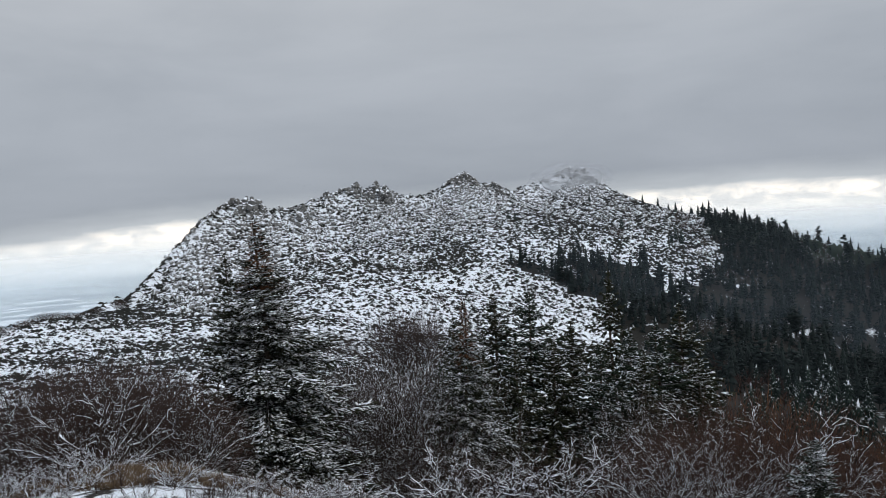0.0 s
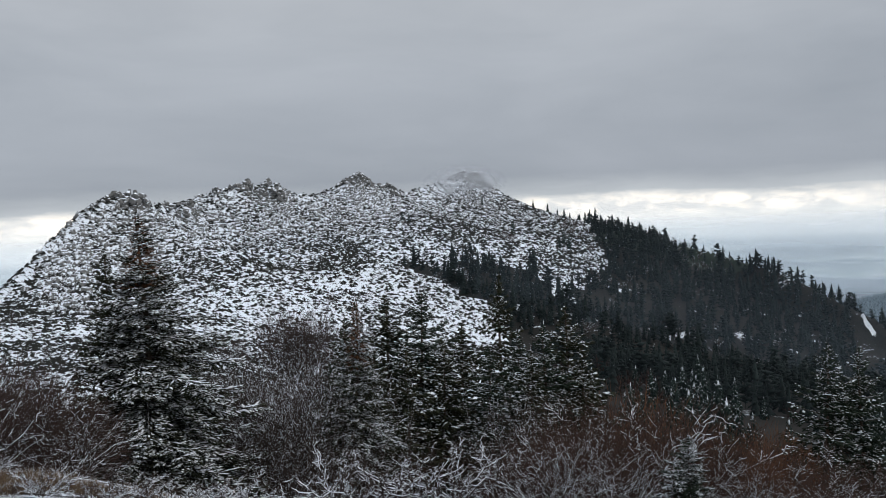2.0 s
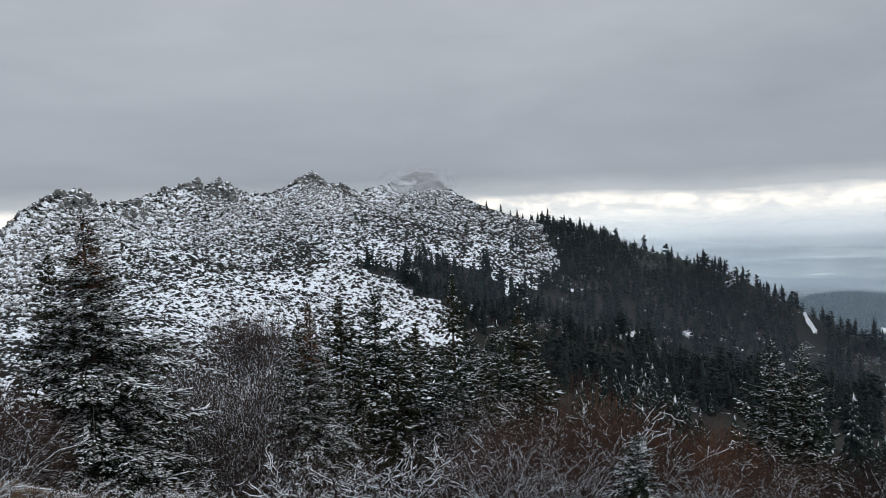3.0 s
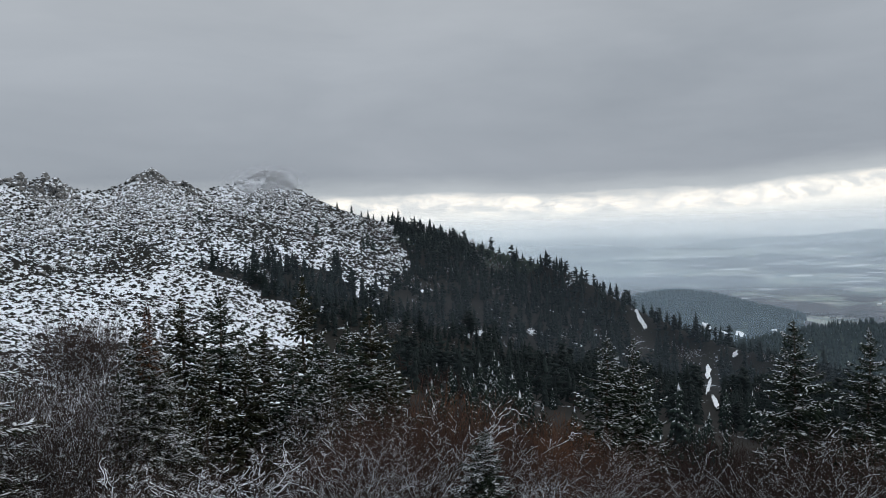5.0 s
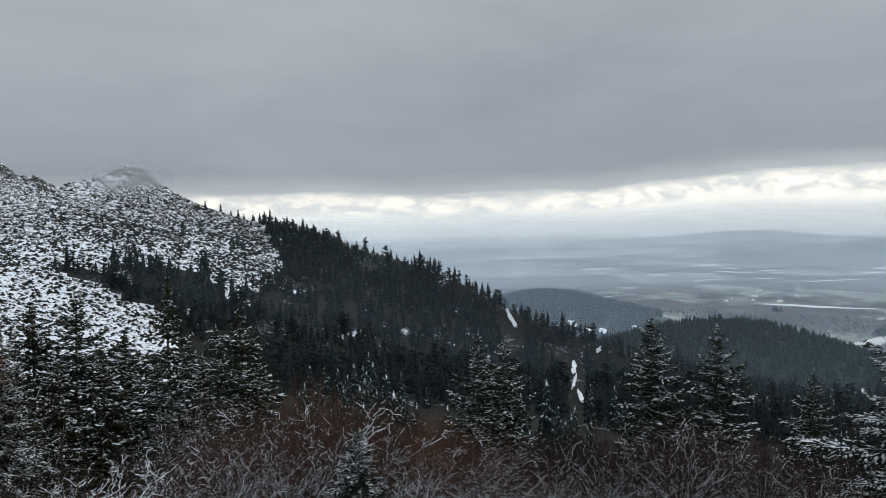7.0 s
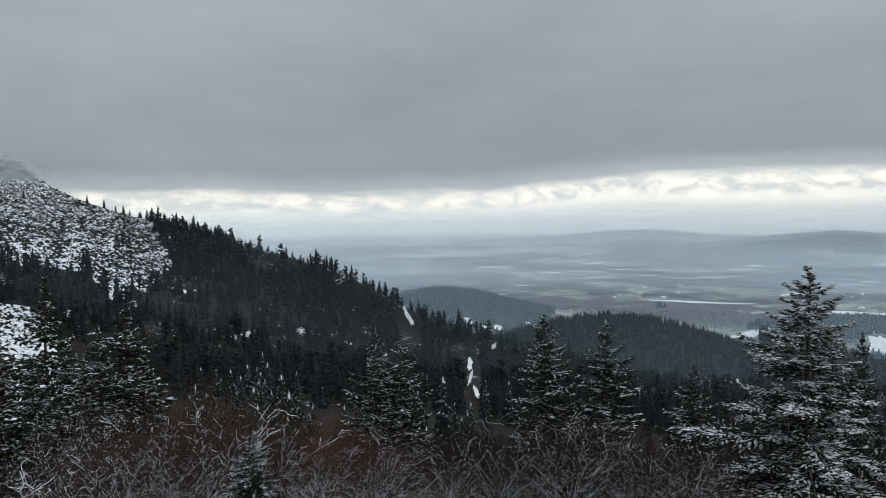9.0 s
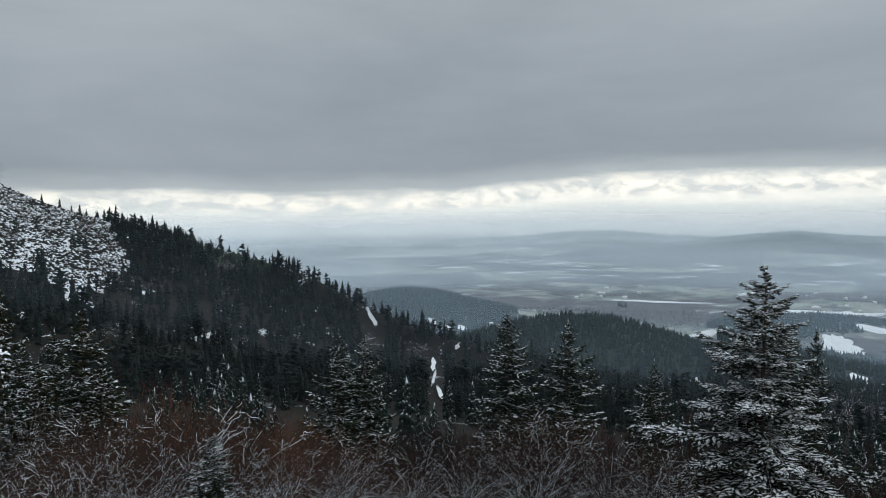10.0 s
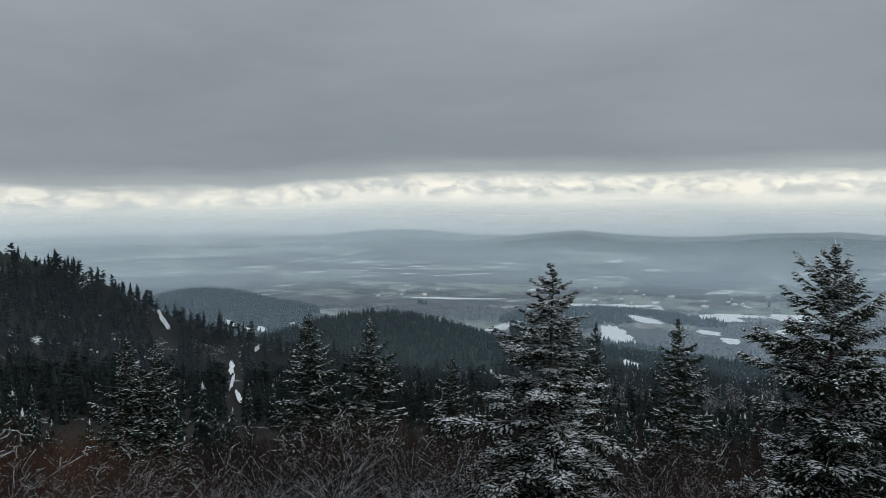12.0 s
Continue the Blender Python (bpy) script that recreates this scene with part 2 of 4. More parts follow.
# haze put in as colour: a tinted cover that fades with height
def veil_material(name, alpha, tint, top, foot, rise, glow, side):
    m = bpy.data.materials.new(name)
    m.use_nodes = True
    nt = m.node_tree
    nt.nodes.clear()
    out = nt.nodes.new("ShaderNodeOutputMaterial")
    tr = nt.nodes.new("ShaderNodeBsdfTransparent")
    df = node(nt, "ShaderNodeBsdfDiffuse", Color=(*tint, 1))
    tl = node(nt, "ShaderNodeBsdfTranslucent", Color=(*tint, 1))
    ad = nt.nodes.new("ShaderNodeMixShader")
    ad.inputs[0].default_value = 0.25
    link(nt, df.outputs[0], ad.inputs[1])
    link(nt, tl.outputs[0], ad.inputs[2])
    if glow:  # the farthest sheet emits, imitating bright air at the horizon
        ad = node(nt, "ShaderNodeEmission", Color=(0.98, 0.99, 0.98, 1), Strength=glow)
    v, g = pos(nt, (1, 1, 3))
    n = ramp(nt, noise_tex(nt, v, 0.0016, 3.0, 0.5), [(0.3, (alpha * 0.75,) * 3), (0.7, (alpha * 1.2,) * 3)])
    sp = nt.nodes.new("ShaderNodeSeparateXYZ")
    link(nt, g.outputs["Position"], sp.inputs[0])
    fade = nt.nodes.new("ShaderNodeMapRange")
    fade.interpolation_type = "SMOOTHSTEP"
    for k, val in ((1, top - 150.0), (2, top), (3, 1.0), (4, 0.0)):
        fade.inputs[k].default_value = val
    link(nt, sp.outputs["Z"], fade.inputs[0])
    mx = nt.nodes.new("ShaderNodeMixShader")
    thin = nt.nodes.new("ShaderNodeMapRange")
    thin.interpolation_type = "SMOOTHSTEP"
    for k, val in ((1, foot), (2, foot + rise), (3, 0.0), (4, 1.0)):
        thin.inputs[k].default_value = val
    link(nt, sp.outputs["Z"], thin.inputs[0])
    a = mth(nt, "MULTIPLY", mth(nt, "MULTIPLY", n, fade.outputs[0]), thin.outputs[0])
    if side:  # the near sheets' imitated mist of the ridge thins out towards the valley
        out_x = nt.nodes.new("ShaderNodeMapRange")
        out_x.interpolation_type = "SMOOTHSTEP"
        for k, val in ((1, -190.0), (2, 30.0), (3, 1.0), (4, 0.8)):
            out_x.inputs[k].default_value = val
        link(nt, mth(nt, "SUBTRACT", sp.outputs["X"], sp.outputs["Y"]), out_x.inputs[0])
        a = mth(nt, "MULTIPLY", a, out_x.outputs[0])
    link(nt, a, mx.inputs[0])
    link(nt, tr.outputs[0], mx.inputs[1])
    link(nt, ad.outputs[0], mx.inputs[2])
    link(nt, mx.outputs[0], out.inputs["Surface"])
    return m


# ---------------------------------------------------------------- lay of the land
def vnoise(x, y, seed=0):
    xi, yi = np.floor(x).astype(np.int64), np.floor(y).astype(np.int64)
    fx, fy = x - xi, y - yi
    fx, fy = fx * fx * (3 - 2 * fx), fy * fy * (3 - 2 * fy)

    def hsh(a, b):
        n = (a * 374761393 + b * 668265263 + seed * 1442695041) & 0x7FFFFFFF
        n = ((n ^ (n >> 13)) * 1274126177) & 0x7FFFFFFF
        return ((n ^ (n >> 16)) & 0xFFFF) / 65535.0
    a, b = hsh(xi, yi), hsh(xi + 1, yi)
    c, d = hsh(xi, yi + 1), hsh(xi + 1, yi + 1)
    return (a + (b - a) * fx) * (1 - fy) + (c + (d - c) * fx) * fy - 0.5


def fbm(x, y, size, octaves=4, seed=0):
    out, amp = 0.0, 1.0
    for o in range(octaves):
        out = out + amp * vnoise(x / size * 2 ** o, y / size * 2 ** o, seed + o)
        amp *= 0.5
    return out


def sstep(a, b, x):
    t = np.clip((x - a) / (b - a), 0, 1)
    return t * t * (3 - 2 * t)


def smax(a, b, k):
    h = np.clip(0.5 + 0.5 * (a - b) / k, 0, 1)
    return b + (a - b) * h + k * h * (1 - h)


# crest of the rocky ridge and of its wooded spur: azimuth, distance, angle above the eye
RIDGE = [
    (-40, 230, -8.40), (-34, 260, -6.90), (-30.3, 300, -5.60), (-25.2, 340, -4.10), (-22, 390, -2.70), (-19.6, 425, -0.90), (-18.2, 440, 0.73), (-17.1, 455, 1.93),
    (-15.7, 468, 2.68), (-13.6, 480, 2.88), (-12.7, 490, 2.18), (-10.9, 512, 2.03), (-9.5, 528, 2.58), (-7.5, 540, 3.18), (-5, 552, 3.48), (-4, 560, 3.38),
    (-3.2, 575, 2.77), (-1.2, 594, 2.47), (0, 602, 2.92), (1.1, 606, 3.53), (1.9, 610, 3.93), (2.5, 612, 3.48), (3.1, 616, 3.08), (4.2, 624, 2.98), (5.3, 640, 2.48),
    (7.8, 665, 3.08), (9.2, 676, 3.63), (10.4, 681, 3.58), (11.4, 682, 2.83), (12.9, 675, 1.83), (14.9, 663, 0.75)]
SPUR = [(17.7, 650, -0.55), (20.3, 630, -1.1), (23.3, 610, -1.6), (27.0, 585, -2.55), (30.3, 560, -3.65), (33.2, 535, -5.0), (36.5, 515, -6.9), (40.4, 490, -8.6), (46, 460, -10.0), (55, 440, -12.5)]
CREST = np.array(RIDGE + SPUR)


def polar(az, d):
    return d * np.sin(np.radians(az)), d * np.cos(np.radians(az))


_t = np.linspace(0, len(CREST) - 1, 340)
_c = np.stack([np.interp(_t, np.arange(len(CREST)), CREST[:, i]) for i in range(3)], 1)
CREST_Z = EYE + CREST[:, 1] * np.tan(np.radians(CREST[:, 2]))
CX, CY = polar(_c[:, 0], _c[:, 1])
CZ = EYE + _c[:, 1] * np.tan(np.radians(_c[:, 2]))


def bell(x, y, az, d, rad, across, turn, height):
    """A hill: long axis rad, short axis across, long axis turned to the azimuth turn."""
    cx, cy = polar(az, d)
    sx, sy = polar(turn, 1.0)
    u, v = (x - cx) * sx + (y - cy) * sy, -(x - cx) * sy + (y - cy) * sx
    return height * np.exp(-(u / rad) ** 2 - (v / across) ** 2)


# skylines of the ridges beyond the plain: azimuth, elevation
FAR_RIDGE = np.array([(36, -3.2), (38, -2.7), (40, -2.35), (43, -2.1), (47, -1.9), (51, -1.6), (54.5, -1.52), (57, -1.72), (59, -1.9), (62, -2.0), (70, -2.1), (80, -2.1), (110, -2.1)])
NEAR_RIDGE = np.array([(42, -4.0), (47, -3.6), (50, -3.3), (53.5, -2.65), (55.5, -2.5), (57, -2.72), (60.7, -2.2), (64.4, -1.82), (67, -1.58), (69.8, -1.85), (73.4, -2.0), (79, -1.8), (84, -1.6), (92, -2.0), (110, -2.6)])


def height(x, y):
    x, y = np.asarray(x, float), np.asarray(y, float)
    shape = x.shape
    x, y = x.ravel(), y.ravel()
    d = np.hypot(x, y)
    az = np.degrees(np.arctan2(x, y))
    w = sstep(-24, 2, az)
    cone = -(0.14 + 0.09 * w) * d - (0.0025 + 0.0015 * w) * d * d
    cone = np.maximum(cone, -0.36 * d - 20) - 0.0 * d
    s = x * math.sin(radians(75)) + y * math.cos(radians(75))
    base = -28 - 165 * np.tanh(np.maximum(s, 0) / 900) - 0.05 * np.minimum(s, 0)
    field = -190 + (48 - 23 * sstep(41, 49, az)) * np.clip((d - 2700) / 2200, 0, 1.2) ** 1.3 + 10 * fbm(x, y, 700, 3, 5)
    base = base + (field - base) * sstep(380, 1000 + 450 * sstep(20, 50, az), d)
    ridge = np.full(x.shape, -1e3)
    for i in range(len(CX)):
        r = np.hypot(x - CX[i], y - CY[i])
        ridge = np.maximum(ridge, CZ[i] - 9 * (1 - np.exp(-r / 7)) - 66 * (1 - np.exp(-r / 135)) - 0.03 * r - 0.25 * np.maximum(r - 150, 0))
    # behind the crest the land falls away
    back = np.interp(az, CREST[:, 0], CREST_Z) - 0.32 * (d - np.interp(az, CREST[:, 0], CREST[:, 1]))
    back = np.where((az < 62) & (az > -60), np.maximum(back, field), 1e3)
    ridge = np.minimum(ridge, np.where(d > np.interp(az, CREST[:, 0], CREST[:, 1]), back, 1e3))
    base = np.minimum(base, np.where(d > np.interp(az, CREST[:, 0], CREST[:, 1]), smax(back, base - 60, 20.0), 1e3))
    far = smax(base, ridge, 3.0)
    h = smax(far, cone, 5.0)
    h = h + bell(x, y, 39, 1150, 240, 130, 75, 67) + bell(x, y, 52, 850, 181, 110, 142, 70)
    h = h + bell(x, y, 68, 1250, 160, 110, 120, 25)
    # two long wooded ridges across the plain, one behind the other
    for away, wide, line in ((3950, 170, FAR_RIDGE), (3300, 260, NEAR_RIDGE)):
        top = EYE + away * np.tan(np.radians(np.interp(az, line[:, 0], line[:, 1])))
        lift = np.maximum(top + 190, 0) * np.exp(-((d - away) / np.where(d < away, 1.5 * wide, wide)) ** 2)
        h = np.where(d > 2200, smax(h, lift - 190 + 9 * fbm(x, y, 260, 4, 21) * np.clip(lift / 40, 0, 1), 4.0), h)
    rough = sstep(8, 120, d)
    h = h + 0.5 * (1 - rough) * fbm(x, y, 5, 3, 9) * sstep(1, 8, d) + rough * 3.5 * fbm(x, y, 45, 4, 2) * sstep(900, 300, d)
    return h.reshape(shape)


def hz(x, y):
    return float(height(np.array([x]), np.array([y]))[0])


# ---------------------------------------------------------------- mesh helpers
def mesh_from(name, verts, faces, mat):
    me = bpy.data.meshes.new(name)
    verts = np.asarray(verts, np.float32)
    faces = np.asarray(faces, np.int32)
    n, k = faces.shape
    me.vertices.add(len(verts))
    me.vertices.foreach_set("co", verts.ravel())
    me.loops.add(n * k)
    me.loops.foreach_set("vertex_index", faces.ravel())
    me.polygons.add(n)
    me.polygons.foreach_set("loop_start", np.arange(0, n * k, k, dtype=np.int32))
    me.update(calc_edges=True)
    me.validate()
    for m in (mat if isinstance(mat, (list, tuple)) else [mat]):
        me.materials.append(m)
    return me


def unit(v):
    return v / np.maximum(np.linalg.norm(v, axis=-1, keepdims=True), 1e-9)


def spindles(b, t, w, th):
    """Flat-bottomed needle sprays from b to t, w wide and th thick: five corners, six faces each."""
    b, t = np.asarray(b), np.asarray(t)
    n = len(b)
    ax = unit(t - b)
    side = unit(np.cross(ax, np.array([0.0, 0.0, 1.0])) + 1e-6)
    up = np.cross(side, ax)
    mid = b + (t - b) * 0.42
    w, th = np.reshape(w, (-1, 1)), np.reshape(th, (-1, 1))
    v = np.stack([b, t, mid - side * w, mid + side * w, mid + up * th], 1).reshape(-1, 3)
    f = np.array([(0, 4, 2), (0, 3, 4), (1, 2, 4), (1, 4, 3), (0, 2, 3), (1, 3, 2)])
    return v, (np.arange(n)[:, None, None] * 5 + f[None]).reshape(-1, 3)


def tubes(p, q, r0, r1, sides=3):
    p, q = np.asarray(p), np.asarray(q)
    n = len(p)
    ax = unit(q - p)
    ref = np.where(np.abs(ax[:, 2:3]) > 0.9, np.array([[1.0, 0, 0]]), np.array([[0, 0, 1.0]]))
    a = unit(np.cross(ax, ref))
    b = np.cross(a, ax)
    ang = np.arange(sides) * 2 * np.pi / sides + np.pi / 2
    ring = a[:, None] * np.cos(ang)[None, :, None] + b[:, None] * np.sin(ang)[None, :, None]
    v = np.concatenate([p[:, None] + ring * np.reshape(r0, (-1, 1, 1)), q[:, None] + ring * np.reshape(r1, (-1, 1, 1))], 1).reshape(-1, 3)
    i = np.arange(sides)
    j = (i + 1) % sides
    f = np.stack([i, j, j + sides, i + sides], 1)
    return v, (np.arange(n)[:, None, None] * 2 * sides + f[None]).reshape(-1, 4)


def part(name, me, parent, label=""):
    o = new(name, me)
    o.parent = parent
    return tagged(o, label) if label else o


# ---------------------------------------------------------------- trees
def conifer_meshes(seed, H, R, step, boughs, twigs, sub, mat, droop=0.0, slope=0.5, bare_top=0.0, thick=1.0, blunt=0.06, ragged=0.0, hang=0.3, pads=0.0, fine=1.0):
    """Trunk and crown of one conifer. step: height between whorls; boughs: in a whorl; twigs: side sprays a side; sub: finer sprays on each;
    hang: how far the sprays hang; pads: share of the sprays that carry a pad of snow."""
    rng = np.random.default_rng(seed)
    zs, k_ = [], 0.06 * H
    while k_ < 0.965 * H:
        zs += [(k_ + rng.uniform(-0.04, 0.04) + ragged * rng.uniform(-0.3, 0.3), 1.0) for _ in range(int(rng.integers(boughs - 1, boughs + 2)))] + [(k_ + step * rng.uniform(0.3, 0.7), 0.6)] * 2
        k_ += step * (1.15 - 0.55 * k_ / H)
    B, T, W, TH, P, Qq, RA, RB = [], [], [], [], [], [], [], []
    SB, ST, SW = [], [], []
    ang = 0.0
    lean = rng.uniform(0, 6.28)
    for z, big in zs:
        z = min(max(z, 0.03 * H), 0.985 * H)
        f = z / H
        ang += 2.39996 + rng.uniform(-0.35, 0.35)
        L = (R * math.tanh(slope * (H - z) / R) * (H - z) / (H - z + blunt * H) * rng.uniform(0.62 - 0.2 * ragged, 1.15) * (1 + 0.14 * math.cos(ang * 1.0 - lean + 3 * f)) + 0.06) * big
        if f > 0.93:
            L *= 0.7
        out = np.array([math.cos(ang), math.sin(ang), 0.0])
        el = math.tan(radians(-13 - droop + 44 * f ** 1.3 + rng.uniform(-6, 6) * (1 + ragged)))
        s = np.linspace(0, 1, 5)
        sag = (0.20 + 0.25 * hang) * (1 - f)
        curve = lambda s: np.array([0, 0, z]) + out * (L * s)[:, None] + np.array([0, 0, 1.0]) * (L * (el * s - sag * s * s + 0.16 * s ** 4))[:, None]
        c = curve(s)
        P.append(c[:-1]), Qq.append(c[1:])
        rr = (0.008 + 0.011 * L) * (1 - 0.85 * s)
        RA.append(rr[:-1]), RB.append(rr[1:])
        if f > 1 - bare_top and rng.random() < 0.6:
            continue
        k = max(3, int(twigs * (0.35 + 0.65 * min(L / R * 1.3, 1))))
        ts = np.linspace(0.14, 0.95, k) + rng.uniform(-0.03, 0.03, k)
        side = np.array([-out[1], out[0], 0.0])
        for sg in (-1, 1, 0):
            if sg == 0:
                b0, dirs, ln = curve(np.array([0.72])), unit(out[None] + np.array([[0, 0, 0.08]])), np.array([0.30 * L + 0.08])
            else:
                b0 = curve(ts)
                dirs = unit(out[None] * rng.uniform(0.6, 1.0, (k, 1)) + sg * side[None] * rng.uniform(0.6, 1.0, (k, 1)) + np.array([0, 0, 1.0]) * rng.uniform(-hang, 0.12 + 0.25 * hang, (k, 1)))
                ln = (0.46 * L * np.minimum(ts * 1.5 + 0.3, 1.0) * (1.05 - ts) + 0.09 + 0.03 * L) * rng.uniform(0.75, 1.2, k)
            tip = b0 + dirs * ln[:, None]
            B.append(b0), T.append(tip), W.append((ln * 0.055 + 0.022) * thick), TH.append((ln * 0.035 + 0.018) * thick)
            laden = pads * (1.3 - f) * rng.uniform(0.3, 1.6)
            for j in range(sub):
                u = 0.12 + 0.72 * j / sub
                sd = -1 if j % 2 else 1
                perp = np.cross(dirs, np.array([0, 0, 1.0]))
                d2 = unit(dirs * 0.85 + sd * perp * rng.uniform(0.45, 0.9, (len(dirs), 1)) + np.array([0, 0, 1.0]) * rng.uniform(-0.1 - hang, 0.2 + 0.3 * hang, (len(dirs), 1)))
                l2 = fine * ln * (0.55 * (1.05 - u) + 0.16) * rng.uniform(0.75, 1.2, len(ln))
                bb = b0 + dirs * (ln * u)[:, None]
                B.append(bb), T.append(bb + d2 * l2[:, None])
                heavy = rng.random(len(l2)) < laden
                if heavy.any():
                    lift = np.array([0, 0, 0.02]) * thick
                    SB.append(bb[heavy] + lift)
                    ST.append((bb + d2 * (l2 * 0.9)[:, None])[heavy] + lift)
                    SW.append((l2[heavy] * rng.uniform(0.06, 0.13, heavy.sum()) + 0.024) * thick)
                W.append((l2 * 0.11 + 0.020) * thick), TH.append((l2 * 0.07 + 0.016) * thick)
    # leader
    B.append(np.array([[0, 0, 0.93 * H]])), T.append(np.array([[0, 0, H]])), W.append([0.05]), TH.append([0.05])
    v, f = spindles(np.concatenate(B), np.concatenate(T), np.concatenate(W), np.concatenate(TH))
    crown = mesh_from("crown", v, f, mat)
    zt = np.linspace(0, 0.97 * H, 12)
    ct = np.stack([0.01 * H * np.sin(zt * 1.3 / H * 3), 0.006 * H * np.sin(zt / H * 5), zt], 1)
    ct[:, :2] -= ct[0, :2]
    r = 0.014 * H * (1 - zt / H) + 0.012
    v1, f1 = tubes(ct[:-1], ct[1:], r[:-1], r[1:], 8)
    v2, f2 = tubes(np.concatenate(P), np.concatenate(Qq), np.concatenate(RA), np.concatenate(RB), 3)
    trunk = mesh_from("trunk", np.concatenate([v1, v2]), np.concatenate([f1, f2 + len(v1)]), M_BARK)
    if not SB:
        return trunk, crown
    w = np.concatenate(SW)
    return trunk, crown, mesh_from("snow", *spindles(np.concatenate(SB), np.concatenate(ST), w, w * 0.6), M_SNOW)


def bush_meshes(seed, H, R, stems, twigs, mat, limb_r=0.05, reach=0.8, forks=2, fine=1.0, wander=1.0):
    """Leafless bush: arching limbs that carry snow, and a rounded haze of fine twigs round them."""
    r = np.random.default_rng(seed)
    P, Q2, A, B, tb, tt, tw = [], [], [], [], [], [], []
    up = np.array([0.0, 0.0, 1.0])

    def limb(pts, r0, r1):
        n = len(pts) - 1
        rr = np.linspace(r0, r1, n + 1)
        P.append(pts[:-1]), Q2.append(pts[1:]), A.append(rr[:-1]), B.append(rr[1:])

    for s in range(stems):
        a = s * 2.39996 + r.uniform(-0.4, 0.4)
        th = 0.12 + 1.2 * math.sqrt((s + 0.5) / stems) + r.uniform(-0.12, 0.12)
        out = np.array([math.cos(a), math.sin(a), 0.0])
        end = (out * R * math.sin(th) + up * H * (0.12 + 0.83 * max(math.cos(th), 0.1))) * reach * r.uniform(0.75, 1.0)
        mid = out * R * math.sin(th) * r.uniform(0.25, 0.5) + up * end[2] * r.uniform(0.5, 0.75)
        base = out * 0.15 - up * 0.15
        u = np.linspace(0, 1, 9)[:, None]
        c = base * (1 - u) ** 2 + 2 * mid * u * (1 - u) + end * u * u
        c[1:] += np.cumsum(r.normal(0, 0.03 * H, (8, 3)), 0) * 0.7 * wander
        limb(c, limb_r * H / 4, 0.4 * limb_r * H / 4)
        for i in range(3, 9):
            for _ in range(forks):
                d = unit(c[i] - c[i - 1]) + unit(r.normal(0, 1, 3)) * r.uniform(0.5, 1.0) * (0.4 + 0.6 * wander) + up * 0.1
                L = H * r.uniform(0.10, 0.24) * (1.35 - 0.11 * i)
                k = np.cumsum(np.vstack([np.zeros(3), np.tile(unit(d) * L / 4, (4, 1)) + r.normal(0, 0.15 * L, (4, 3))]), 0) + c[i]
                limb(k, 0.45 * limb_r * H / 4, 0.25 * limb_r * H / 4)
                for q in k[1:]:
                    e = unit(unit(d) + unit(r.normal(0, 1, (2, 3))) * 0.9 + up * 0.15)
                    tb.append(np.tile(q, (2, 1))), tt.append(q + e * H * r.uniform(0.06, 0.13, (2, 1))), tw.append(np.full(2, 0.0055 * H / 4))
    # the fine outer twigs fill an uneven dome
    ph, cz = r.uniform(0, 6.283, twigs), r.uniform(0.0, 1.0, twigs)
    sz = np.sqrt(1 - cz * cz)
    lobe = 1 + 0.10 * np.sin(3 * ph + seed) * sz + 0.07 * np.sin(7 * ph + 5 * cz + seed) + 0.05 * np.sin(13 * ph - 9 * cz)
    n = np.stack([np.cos(ph) * sz, np.sin(ph) * sz, cz], 1)
    rho = (0.45 + 0.47 * r.uniform(0, 1, twigs) ** 0.6) * lobe
    b = n * rho[:, None] * np.array([R, R, 0.82 * H]) + np.array([0, 0, 0.10 * H])
    d = unit(n * 0.8 + up * 0.45 + r.normal(0, 0.42, (twigs, 3)))
    tb.append(b), tt.append(b + d * H * r.uniform(0.04, 0.10, (twigs, 1))), tw.append(r.uniform(0.0045, 0.0085, twigs) * fine * H / 4)
    v, f = tubes(np.concatenate(P), np.concatenate(Q2), np.concatenate(A), np.concatenate(B), 3)
    v2, f2 = spikes(np.concatenate(tb), np.concatenate(tt), np.concatenate(tw))
    return [mesh_from("trunk", v, f, M_LIMB_THIN if mat == M_FAN else M_LIMB), mesh_from("crown", v2, f2, mat)]


def spikes(b, t, w):
    """Three-sided tapering twigs."""
    ax = unit(t - b)
    a = unit(np.cross(ax, np.array([0.31, 0.83, 0.46])))
    c = np.cross(a, ax)
    w = np.reshape(w, (-1, 1))
    v = np.stack([b + a * w, b - a * w * 0.5 + c * w * 0.87, b - a * w * 0.5 - c * w * 0.87, t], 1).reshape(-1, 3)
    f = np.array([(0, 1, 3), (1, 2, 3), (2, 0, 3)])
    return v, (np.arange(len(b))[:, None, None] * 4 + f[None]).reshape(-1, 3)


def inside(px, py, poly):
    """Which of the places lie in the outline."""
    res = np.zeros(len(px), bool)
    n = len(poly)
    for a in range(n):
        (x1, y1), (x2, y2) = poly[a], poly[(a + 1) % n]
        if y1 == y2:
            continue
        cross = ((y1 > py) != (y2 > py)) & (px < (x2 - x1) * (py - y1) / (y2 - y1) + x1)
        res ^= cross
    return res


FOREST = [(37, 441), (45, 440), (56, 437), (71, 451), (92, 454), (106, 452), (116, 454), (117, 430), (121, 398), (128, 404), (137, 437), (145, 434), (172, 480), (178, 500), (190, 545), (203, 585),
          (206, 620), (260, 645), (330, 560), (420, 480), (520, 400), (640, 250), (660, 20), (100, 8), (96, 45), (82, 78), (64, 104), (46, 128), (58, 170), (78, 235), (76, 292), (81, 357),
          (82, 381), (79, 398), (64, 412), (58, 425), (45, 424)]
